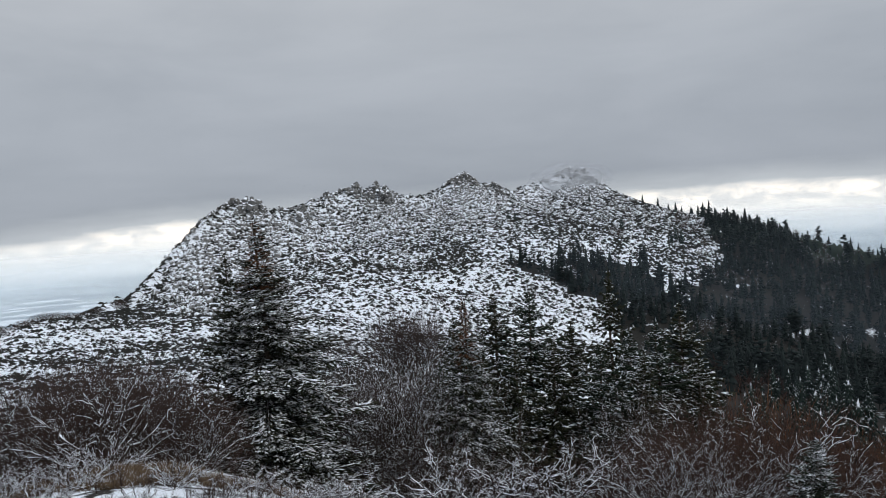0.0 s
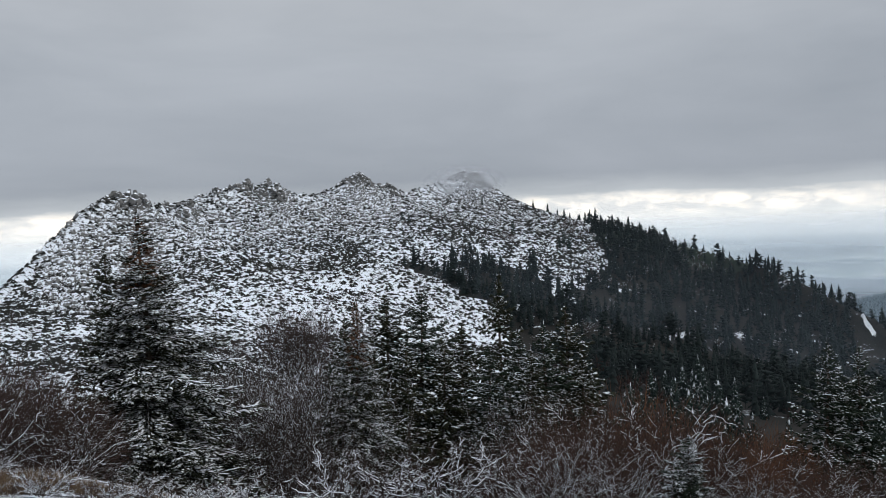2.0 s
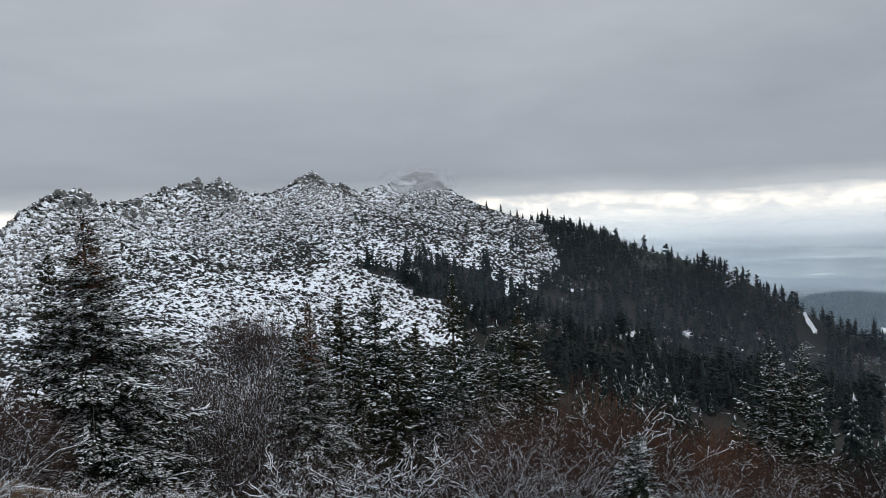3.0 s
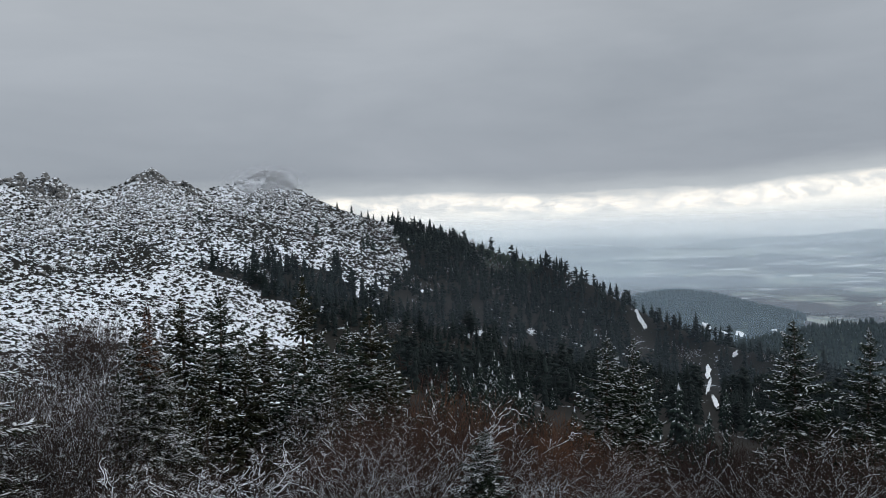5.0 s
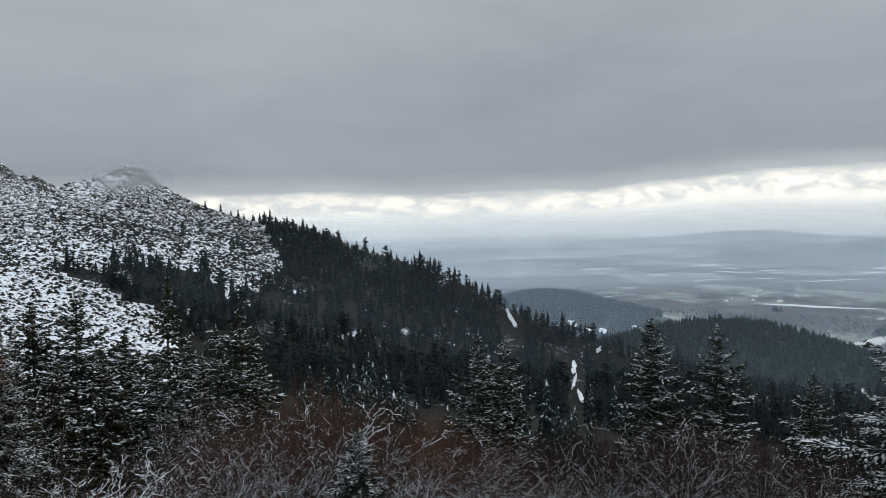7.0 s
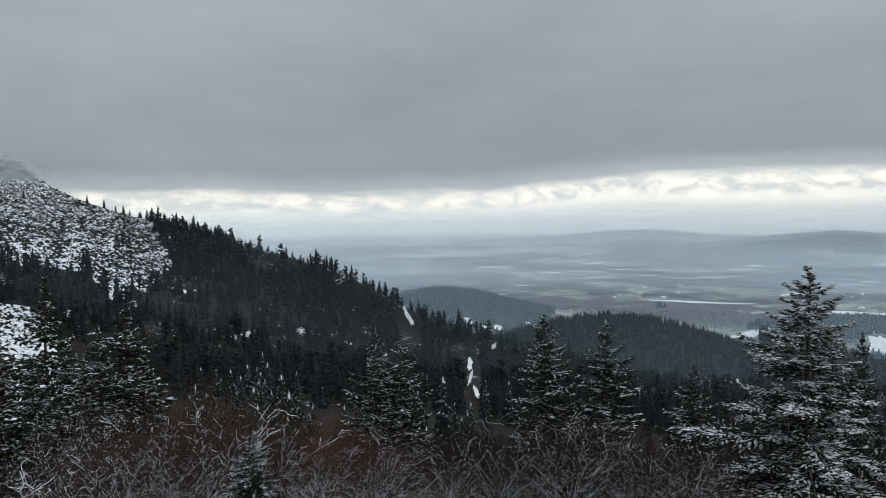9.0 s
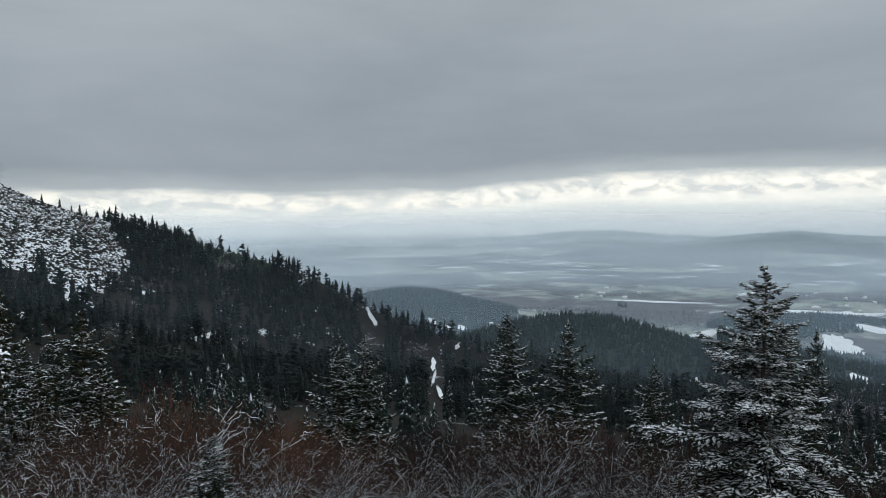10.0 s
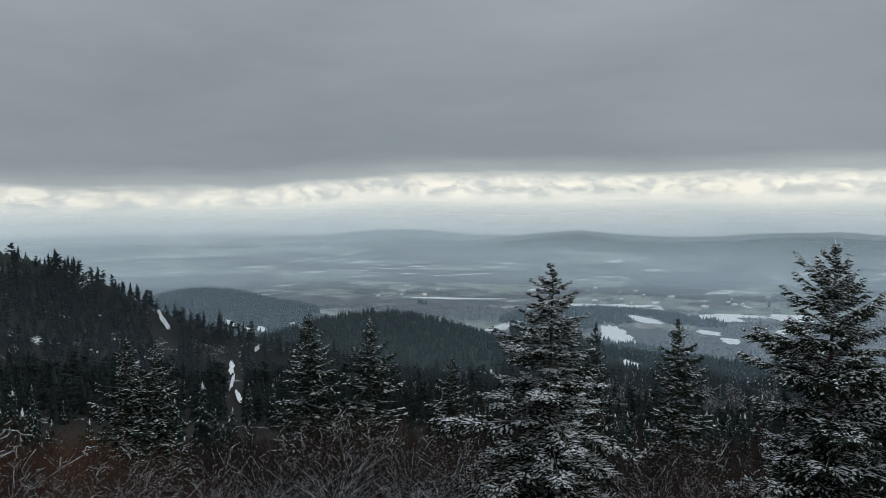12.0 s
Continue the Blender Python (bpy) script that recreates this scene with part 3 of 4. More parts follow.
# snowy rides through the wood: middle line and half width
RIDES = [((305, 411), (297, 388), 5.0), ((284, 322), (236, 266), 4.4), ((236, 266), (205, 226), 4.0), ((324, 343), (320, 338), 3.0), ((210, 380), (203, 366), 3.0), ((199, 427), (193, 412), 2.5)]


def on_ride(px, py):
    res = np.zeros(len(px), bool)
    for a, b, w in RIDES:
        ax, ay = b[0] - a[0], b[1] - a[1]
        t = np.clip(((px - a[0]) * ax + (py - a[1]) * ay) / (ax * ax + ay * ay), 0, 1)
        res |= np.hypot(px - a[0] - t * ax, py - a[1] - t * ay) < w
    return res


# ---------------------------------------------------------------- ground
def ground():
    az = np.concatenate([np.arange(-36, 92, 0.3), np.arange(92, 324, 3.0)])
    d = np.concatenate([[0.02], 1.2 * 1.038 ** np.arange(0, 150)])
    d = d[d < 225]
    d = np.concatenate([d, np.arange(228, 420, 7.0), np.arange(422, 700, 4.0), 704 * 1.022 ** np.arange(0, 200)])
    d = d[d < 4960]
    A, D = np.meshgrid(np.radians(az), d)
    X, Y = D * np.sin(A), D * np.cos(A)
    Z = height(X, Y)
    n, m = X.shape
    v = np.stack([X.ravel(), Y.ravel(), Z.ravel()], 1)
    i, j = np.meshgrid(np.arange(n - 1), np.arange(m), indexing="ij")
    j2 = (j + 1) % m
    f = np.stack([i * m + j, i * m + j2, (i + 1) * m + j2, (i + 1) * m + j], -1).reshape(-1, 4)[:, ::-1]
    k = np.arange(m // 2 - 1)
    f = np.concatenate([np.stack([k, m - 1 - k, m - 2 - k, k + 1], 1), f])
    me = mesh_from("ground", v, f, [M_GROUND, M_FARM, M_FLOOR, M_UNDER])
    cd = np.hypot(v[:, 0], v[:, 1])[f].mean(1) + 150 * fbm(v[f[:, 0], 0], v[f[:, 0], 1], 200, 3, 4)
    c2 = v[f].mean(1)
    ca, c_d = np.degrees(np.arctan2(c2[:, 0], c2[:, 1])), np.hypot(c2[:, 0], c2[:, 1])
    jx, jy = 9 * fbm(c2[:, 0], c2[:, 1], 25, 2, 61), 9 * fbm(c2[:, 0], c2[:, 1], 25, 2, 62)
    wood = (inside(c2[:, 0] + jx, c2[:, 1] + jy, FOREST) & (fbm(c2[:, 0], c2[:, 1], 14, 3, 63) > -0.55)) | ((ca > 33) & (ca < 95) & (c_d > 430) & ((c_d < 700) | (bell(c2[:, 0], c2[:, 1], 39, 1150, 260, 130, 75, 1.0) + bell(c2[:, 0], c2[:, 1], 53, 800, 260, 200, 142, 2.0) > 0.35))) | ((ca + 8 * fbm(c2[:, 0], c2[:, 1], 20, 2, 71) > 10) & (ca > 11) & (ca < 95) & (c_d < 230 + 70 * sstep(13, 15, ca)) & (c_d > 9 + 7 * fbm(c2[:, 0], c2[:, 1], 6, 3, 72)))
    wood |= (ca > 40) & (ca < 110) & (c_d > 2900) & (c2[:, 2] > -163 + 26 * fbm(c2[:, 0], c2[:, 1], 240, 3, 64))
    me.polygons.foreach_set("material_index", np.where(wood, np.where(c_d > 560, 3, 2), np.where(cd > 820, 1, 0)).astype(np.int32))
    me.polygons.foreach_set("use_smooth", np.ones(len(f), bool))
    tagged(new("ground", me), "snow-dusted heath falling to fields and a plain", "ground", kind="structure")


ground()


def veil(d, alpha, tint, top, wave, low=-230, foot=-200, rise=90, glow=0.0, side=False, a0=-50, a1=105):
    """A leaning see-through sheet over the lowland; its tint and opacity imitate haze."""
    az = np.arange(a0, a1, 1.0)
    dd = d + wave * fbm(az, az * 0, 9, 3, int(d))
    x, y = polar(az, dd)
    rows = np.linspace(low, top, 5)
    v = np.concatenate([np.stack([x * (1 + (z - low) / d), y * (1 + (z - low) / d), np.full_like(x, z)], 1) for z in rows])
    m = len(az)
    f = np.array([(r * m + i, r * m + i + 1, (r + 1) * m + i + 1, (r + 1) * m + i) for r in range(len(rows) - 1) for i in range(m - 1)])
    o = new("haze", mesh_from("haze", v, f, veil_material("painted_haze_sheet", alpha, tint, top, foot, rise, glow, side)))
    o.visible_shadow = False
    tagged(o, "blue-grey see-through sheet imitating haze over the lowland", "haze", kind="structure")


# imitated aerial haze: farther sheets are paler, the last one glows
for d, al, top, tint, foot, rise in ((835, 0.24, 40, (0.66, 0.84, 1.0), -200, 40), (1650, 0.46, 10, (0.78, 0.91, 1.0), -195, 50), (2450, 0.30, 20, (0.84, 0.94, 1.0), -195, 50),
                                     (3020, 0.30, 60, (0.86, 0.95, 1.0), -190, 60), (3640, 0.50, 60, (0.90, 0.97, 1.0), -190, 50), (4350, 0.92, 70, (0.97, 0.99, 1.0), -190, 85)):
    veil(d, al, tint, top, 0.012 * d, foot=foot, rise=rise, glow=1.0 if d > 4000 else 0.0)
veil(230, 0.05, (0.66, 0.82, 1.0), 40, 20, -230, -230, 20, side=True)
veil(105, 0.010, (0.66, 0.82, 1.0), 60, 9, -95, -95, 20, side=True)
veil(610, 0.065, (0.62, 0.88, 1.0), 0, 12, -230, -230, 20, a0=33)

# ---------------------------------------------------------------- near conifers
firs = [
    conifer_meshes(11, 9.0, 3.9, 0.50, 6, 16, 9, M_NEEDLE, droop=6, slope=0.80, thick=0.95, ragged=0.6, hang=0.45, pads=0.55, fine=0.68),
    conifer_meshes(12, 10.0, 4.4, 0.54, 6, 16, 9, M_NEEDLE, droop=-6, slope=0.90, thick=0.95, ragged=0.7, hang=0.45, pads=0.36, fine=0.68),
    conifer_meshes(13, 12.0, 4.6, 0.32, 8, 12, 6, M_SPRUCE_WHITE, droop=14, bare_top=0.2, slope=0.46, thick=1.1, blunt=0.04, ragged=0.8, hang=0.8, pads=0.40, fine=0.72),
    conifer_meshes(14, 12.0, 4.3, 0.48, 6, 7, 2, M_SPRUCE, droop=16, slope=0.52, thick=1.9, blunt=0.025, ragged=1.2, hang=0.9, pads=0.10),
    conifer_meshes(15, 13.0, 3.8, 0.54, 6, 7, 2, M_FIR_DARK, droop=8, slope=0.62, thick=1.8, blunt=0.025, ragged=0.8, hang=0.6, pads=0.10),
]


def dead_top(seed, H, f0, slope):
    """Thin rusty twigs round the dying top of a spruce."""
    r = np.random.default_rng(seed)
    n = 480
    z = H * (f0 + (0.97 - f0) * r.uniform(0, 1, n) ** 1.2)
    a, L = r.uniform(0, 6.283, n), (slope * (H - z) * 0.8 + 0.1) * r.uniform(0.4, 1.0, n)
    b = np.stack([0.3 * L * np.cos(a), 0.3 * L * np.sin(a), z], 1)
    t = np.stack([L * np.cos(a + 0.2), L * np.sin(a + 0.2), z + L * r.uniform(-0.35, 0.35, n)], 1)
    v, f = spindles(b, t, 0.03 + 0.03 * L, np.full(n, 0.015))
    return mesh_from("dead_top", v, f, M_RUST)


firs[2] = (*firs[2], dead_top(7, 12.0, 0.74, 0.34))
SIZES = (9.0, 10.0, 12.0, 12.0, 13.0)


def plant(kind, name, label, az, d, tip, width=1.0, turn=0.0, category="tree", group=""):
    """Stand a conifer at an azimuth and distance; tip: angle of its leader above the eye."""
    x, y = polar(az, d)
    z = hz(x, y) - 0.15
    H = EYE + d * math.tan(radians(tip)) - z
    k = H / SIZES[kind]
    top = tagged(new(name), label, category, group)
    for me in firs[kind]:
        o = part(me.name.split(".")[0], me, top)
        if o.name.startswith("snow"):
            tagged(o, "white snow lying on the boughs", kind="stuff")
    top.matrix_world = Matrix.Translation((x, y, z)) @ Matrix.Rotation(turn, 4, "Z") @ Matrix.Diagonal((k * width, k * width, k, 1))
    return top


FIR = "young fir with snow lying on its layered boughs"
SPRUCE = "tall dark spruce dusted with snow among bare scrub"
plant(0, "fir_tree", FIR, 65.0, 28, -3.8, 1.08, 0.4)
plant(1, "fir_tree", FIR, 84.1, 27, -2.0, 0.92, 2.0)
plant(4, "fir_tree", FIR, 74.1, 42, -7.4, 0.8, 1.0)
plant(4, "fir_tree", FIR, 68.3, 40, -7.9, 0.55, 3.0)
plant(4, "fir_tree", FIR, 47.0, 46, -7.25, 0.9, 0.2)
plant(4, "fir_tree", FIR, 51.5, 47, -7.7, 0.85, 1.7)
plant(4, "fir_tree", FIR, 57.7, 52, -10.7, 0.8, 4.1)
plant(4, "fir_tree", FIR, 34.4, 48, -8.5, 0.9, 2.6)
plant(4, "fir_tree", FIR, 36.3, 50, -8.7, 0.85, 5.0)
plant(4, "fir_sapling", "small snow-covered fir sapling in the scrub", 25.3, 20.6, -15.4, 1.4, 3.3)
plant(2, "spruce_tree", "tall spruce with a thin rusty top, snow on its boughs", -13.6, 38, 1.9, 1.3, 0.3)
plant(2, "spruce_tree", "spruce with long drooping boughs lined with snow", 1.2, 41, -5.0, 0.85, 2.2)
plant(3, "spruce_tree", SPRUCE, -15.9, 40, -0.5, 0.75, 1.3)
for i, (az, d, tip, wd) in enumerate(((2.5, 44, -9.0, 0.9), (4.8, 46, -8.4, 1.0), (11.0, 47, -8.8, 1.0), (14.2, 46, -9.4, 1.0), (18.0, 50, -9.0, 1.0), (-0.8, 46, -9.6, 0.9), (0.4, 54, -6.4, 1.0), (3.4, 56, -4.8, 1.0), (6.0, 55, -4.5, 1.05), (9.1, 52, -7.1, 1.0), (12.0, 58, -3.6, 0.8),
                                      (15.2, 50, -7.4, 1.0), (16.8, 54, -6.2, 1.1), (7.6, 48, -8.2, 1.0), (13.2, 50, -7.9, 1.0), (1.8, 47, -8.6, 0.9))):
    plant(2 + i % 3 if i % 3 else 3, "spruce_tree", SPRUCE, az, d, tip, wd, i * 1.1)

# ---------------------------------------------------------------- bare scrub
SCRUB_H = 4.0
scrub = [
    bush_meshes(21, SCRUB_H, 3.4, 12, 2500, M_TWIG, limb_r=0.044, reach=0.95, forks=3, fine=1.3, wander=0.75),
    bush_meshes(22, SCRUB_H, 3.8, 13, 2600, M_TWIG, limb_r=0.044, reach=0.95, forks=3, fine=1.3, wander=0.75),
    bush_meshes(23, SCRUB_H, 3.2, 22, 2500, M_FAN, limb_r=0.036, reach=0.95, forks=1, fine=1.3, wander=0.2),
    bush_meshes(24, SCRUB_H, 3.8, 13, 900, M_DUSK, limb_r=0.085, reach=0.95, forks=3, wander=1.2),
    bush_meshes(25, SCRUB_H, 3.2, 8, 3500, M_RUST, forks=1, fine=1.3, wander=0.7),
    bush_meshes(26, SCRUB_H, 2.4, 14, 2400, M_GTWIG, limb_r=0.032, reach=0.92, forks=1, fine=1.2, wander=0.5),
    bush_meshes(27, SCRUB_H, 2.8, 14, 4000, M_DUSK, limb_r=0.060, reach=0.85, forks=2, fine=1.3, wander=1.0),
    bush_meshes(28, SCRUB_H, 2.2, 9, 1800, M_DUSK, limb_r=0.05, forks=1, fine=1.8, wander=0.6),
]
rng = np.random.default_rng(5)


def shrub(kind, az, d, tip, label, wide=1.0, name="bare_shrub"):
    """A bush at an azimuth and distance; tip: angle of its top against the eye."""
    x, y = polar(az, d)
    z = hz(x, y) - 0.1
    k = (EYE + d * math.tan(radians(tip)) - z) / SCRUB_H
    top = tagged(new(name), label, "shrub", "bare scrub on the near slope")
    for me in scrub[kind]:
        part(me.name.split(".")[0], me, top)
    top.matrix_world = Matrix.Translation((x, y, z)) @ Matrix.Rotation(rng.uniform(0, 6.28), 4, "Z") @ Matrix.Diagonal((k * wide, k * wide, k, 1))


BROWN = "leafless red-brown bush with snow along its branches"
GREY = "leafless grey bush thickly lined with snow"
DUSK = "dark leafless thicket tree with thin snow-lined limbs"
# the tops of the scrub rise and fall along the slope
TOP_AZ = (17.0, 20.4, 24.0, 27.3, 31.0, 36.0, 39.0, 43.0, 47.0, 51.0, 54.0, 58.0, 63.0, 68.0, 74.0, 80.0, 88.0)
TOP_EL = (-11.6, -11.2, -12.2, -13.4, -14.4, -15.2, -16.0, -14.4, -13.4, -13.8, -14.6, -14.2, -14.4, -15.0, -15.0, -14.6, -14.6)
for row, (d, low, gap) in enumerate(((31, 0.0, 4.1), (26, 1.5, 4.6), (21.5, 2.8, 4.6))):
    for az in np.arange(18.5 - row, 90, gap):
        a = az + rng.uniform(-1.0, 1.0)
        if row and (abs(a - 65.0) < 5.5 or a > 79.5):  # the firs stand free
            continue
        tip = float(np.interp(a, TOP_AZ, TOP_EL)) - low - rng.uniform(0.0, 0.7)
        shrub(int(rng.integers(0, 2)) if a < 36 + 3 * row or rng.random() < 0.15 else 2, a, d * rng.uniform(0.96, 1.05), max(tip, -18.6), BROWN, rng.uniform(0.85, 1.1))
for az, d, tip in ((30.3, 23.5, -14.8), (29.8, 34, -13.6), (30.9, 35, -14.0), (22.5, 60, -11.4), (20.8, 62, -11.0)):
    shrub(4, az, d, tip, "leafless bush with rusty dead twigs", 0.7 if d > 30 else 0.38)
for az, d, tip, wd in ((-25.0, 30, -5.7, 0.95), (-21.0, 33, -7.0, 0.85), (-29.3, 33, -6.6, 0.9), (-18.6, 30, -9.0, 0.8), (-26.8, 36, -6.2, 1.0), (-22.6, 38, -6.6, 0.9)):
    shrub(6, az, d, tip, "dark leafless bush, snow along its arching limbs", wd)
for az, d, tip in ((-0.5, 23, -15.2), (3.5, 23, -15.4), (7.5, 22, -15.6), (11.5, 23, -15.4), (15.0, 23, -15.8)):
    shrub(3, az, d, tip, GREY)
for az, d, tall in ((-29.0, 15, 0.7), (-26.5, 18, 0.8), (-23.0, 14, 0.5), (-20.5, 17, 0.7), (-17.5, 14, 0.6), (-15.0, 18, 0.8), (-12.0, 16, 0.7), (-9.5, 18, 0.9), (-8.0, 22, 1.2), (-28.0, 21, 0.9), (-31.0, 19, 0.8), (-24.5, 22, 0.9)):
    x, y = polar(az, d)
    shrub(3, az, d, math.degrees(math.atan((hz(x, y) + tall - EYE) / d)), "low brush bowed under snow on the near slope", 1.2)
for az, d, tip in ((-9.2, 44, -8.0), (-7.4, 42, -8.6), (-5.8, 45, -8.4), (-4.2, 40, -8.8), (-2.6, 44, -8.2), (-1.0, 42, -8.6), (13.5, 40, -10.8), (-8.2, 50, -7.6), (-6.4, 52, -7.4), (-5.0, 50, -7.8), (-3.2, 52, -7.4), (-1.6, 50, -7.8)):
    shrub(5, az, d, tip, DUSK, 0.8, "leafless_tree")
for az, tip in ((-4.3, -4.9), (-3.6, -5.6), (-1.8, -5.0), (-2.4, -5.8), (-7.8, -6.8)):
    shrub(7, az, 190, tip, DUSK, 0.8, "leafless_tree")


# ---------------------------------------------------------------- woods and slopes
def ragged_core(r, tiers, wide, foot=0.05):
    """Closed inner body of a far conifer: stacked ragged cones, 1 m high in all."""
    v, f = [], []
    for k in range(tiers):
        z0 = foot + (0.93 - foot) * k / tiers
        z1 = min(z0 + 1.7 * (1 - foot) / tiers, 1.0)
        rad = wide * (1 - z0) ** 0.8
        a = np.arange(5) * 1.2566 + r.uniform(0, 1.2)
        o = len(v)
        v += [(rad * q * math.cos(b_), rad * q * math.sin(b_), z0 + r.uniform(-0.03, 0.03)) for b_, q in zip(a, r.uniform(0.6, 1.15, 5))] + [(0, 0, z1)]
        f += [(o + i, o + (i + 1) % 5, o + 5) for i in range(5)]
    return np.array(v), np.array(f)


def small_conifer(seed, rows=9, per=6):
    """One far conifer, 1 m high: tiers of hanging sprays round a closed core."""
    r = np.random.default_rng(seed)
    cv, cf = ragged_core(r, 5, 0.13)
    b, t, w = [], [], []
    for k in range(rows):
        f = 0.06 + 0.90 * k / rows
        n = max(2, int(per * (1.15 - 0.6 * f)))
        for i in range(n):
            a = r.uniform(0, 6.283)
            L = (0.185 * (1 - f) ** 0.75 + 0.012) * r.uniform(0.6, 1.2)
            zz = f + r.uniform(-0.03, 0.03)
            b.append((0.3 * L * math.cos(a), 0.3 * L * math.sin(a), zz + 0.03))
            t.append((L * math.cos(a), L * math.sin(a), zz - 0.55 * L))
            w.append(L * 0.26)
    b.append((0, 0, 0.88)), t.append((0, 0, 1.0)), w.append(0.015)
    w = np.array(w)
    sv, sf = spindles(np.array(b, float), np.array(t, float), w, w * 0.9)
    return np.concatenate([cv, sv]), np.concatenate([cf, sf + len(cv)])


def small_pine(seed):
    """One far pine, 1 m high: an uneven rounded crown of tufts on a stem."""
    r = np.random.default_rng(seed)
    b, t, w = [(0, 0, 0)], [(0, 0, 0.8)], [0.02]
    for i in range(26):
        a, z0 = r.uniform(0, 6.283), r.uniform(0.2, 0.92)
        L = 0.17 * math.sqrt(max(1 - ((z0 - 0.45) / 0.55) ** 2, 0.06)) * r.uniform(0.6, 1.2)
        b.append((-0.2 * L * math.cos(a), -0.2 * L * math.sin(a), z0 - 0.03))
        t.append((L * math.cos(a), L * math.sin(a), z0 + r.uniform(-0.02, 0.08)))
        w.append(r.uniform(0.035, 0.07))
    w = np.array(w)
    return spindles(np.array(b, float), np.array(t, float), w, w * 1.2)


def small_bare(seed, n=26, thin=1.0):
    """One far leafless tree, 1 m high: a fan of upright twigs."""
    r = np.random.default_rng(seed)
    b, t, w = [(0, 0, 0)], [(0.02, 0, 0.6)], [0.018]
    for i in range(n):
        a, tilt, z0 = r.uniform(0, 6.283), r.uniform(0.1, 0.9), r.uniform(0.12, 0.6)
        L = r.uniform(0.25, 0.5) * (1.1 - z0 * 0.6)
        b.append((0.02 * math.cos(a), 0.02 * math.sin(a), z0))
        t.append((L * tilt * math.cos(a), L * tilt * math.sin(a), min(z0 + L, 1.0)))
        w.append(r.uniform(0.010, 0.022) * thin)
    w = np.array(w)
    return spindles(np.array(b, float), np.array(t, float), w, w)


def joined(name, kinds_, px, py, pz, sc, wide, mat, label, category, seed=1, lie=False):
    r = np.random.default_rng(seed)
    pick, turn = r.integers(0, len(kinds_), len(px)), r.uniform(0, 6.283, len(px))
    if lie:
        turn = -np.arctan2(px, py) + r.normal(0, 0.35, len(px))
    V, F, off = [], [], 0
    for k, (v, f) in enumerate(kinds_):
        i = np.where(pick == k)[0]
        c, s_ = np.cos(turn[i])[:, None], np.sin(turn[i])[:, None]
        h, wd = sc[i][:, None], (sc * wide)[i][:, None]
        X = (v[None, :, 0] * c - v[None, :, 1] * s_) * wd + px[i][:, None]
        Y = (v[None, :, 0] * s_ + v[None, :, 1] * c) * wd + py[i][:, None]
        Z = v[None, :, 2] * h + pz[i][:, None]
        V.append(np.stack([X, Y, Z], -1).reshape(-1, 3))
        F.append((np.arange(len(i))[:, None, None] * len(v) + f[None]).reshape(-1, f.shape[1]) + off)
        off += len(i) * len(v)
    o = new(name, mesh_from(name, np.concatenate(V), np.concatenate(F), mat))
    return tagged(o, label, category, kind="stuff")


rng = np.random.default_rng(8)
conifer_kinds = [small_conifer(k, 11, 3) for k in range(40, 45)] + [small_pine(k) for k in range(45, 49)]
fine_kinds = [mesh_from("crown", *small_conifer(k, 17, 10), M_WOODFIR) for k in range(50, 55)]
fine_bare = [small_bare(k, 52, 0.28) for k in range(66, 70)]
bare_kinds = [small_bare(k, 18, 0.7) for k in range(60, 65)]
stem_mesh = mesh_from("trunk", *tubes(np.array([[0, 0, -0.02]]), np.array([[0, 0, 0.9]]), np.array([0.018]), np.array([0.004]), 6), M_BARK)

# places in the wood, at least a crown's width apart
fx, fy = rng.uniform(30, 660, 40000), rng.uniform(0, 650, 40000)
keep = inside(fx + 9 * fbm(fx, fy, 25, 2, 61), fy + 9 * fbm(fx, fy, 25, 2, 62), FOREST) & ~on_ride(fx, fy)
# felled strips: from and to which azimuth, from and to which distance
ra, rd = np.degrees(np.arctan2(fx, fy)), np.hypot(fx, fy)
for a0, a1, d0, d1 in ((36.1, 37.6, 440, 530), (40.9, 42.3, 200, 480), (42.8, 43.7, 420, 480), (28.6, 29.4, 395, 440), (22.5, 23.1, 435, 480), (24.5, 25.4, 425, 475)):
    keep &= ~((ra > a0) & (ra < a1) & (rd > d0) & (rd < d1))
fx, fy = fx[keep], fy[keep]
gap_noise = fbm(fx, fy, 38, 3, 31)
keep = gap_noise > -0.30
fx, fy = fx[keep], fy[keep]
_cell = {}
sel = []
for i in range(len(fx)):
    key = (int(fx[i] // 5.2), int(fy[i] // 5.2))
    if key not in _cell:
        _cell[key] = 1
        sel.append(i)
fx, fy = fx[sel], fy[sel]
# none on the hidden far side of the spur
fa = np.degrees(np.arctan2(fx, fy))
keep = np.hypot(fx, fy) < np.interp(fa, CREST[:, 0], CREST[:, 1]) + 22 + 120 * sstep(44, 50, fa)
fx, fy = fx[keep], fy[keep]
fz = height(fx, fy) - 0.3
fd = np.hypot(fx, fy)
size = (5.5 + 5.5 * rng.uniform(0, 1, len(fx)) + 7.0 * rng.uniform(0, 1, len(fx)) ** 4) * (1 + 0.25 * fbm(fx, fy, 60, 2, 12))
faz = np.degrees(np.arctan2(fx, fy))
leafless = (fbm(fx, fy, 50, 3, 77) + 0.35 * sstep(52, 72, faz) + 0.3 * sstep(260, 170, fd) - 0.12 * sstep(380, 480, fd) > 0.2) & (rng.random(len(fx)) < 0.85)
near = (~leafless) & (fd < 330)
near_i = np.where(near)[0][np.argsort(fd[near])[:280]]
rest = np.setdiff1d(np.where(~leafless)[0], near_i)
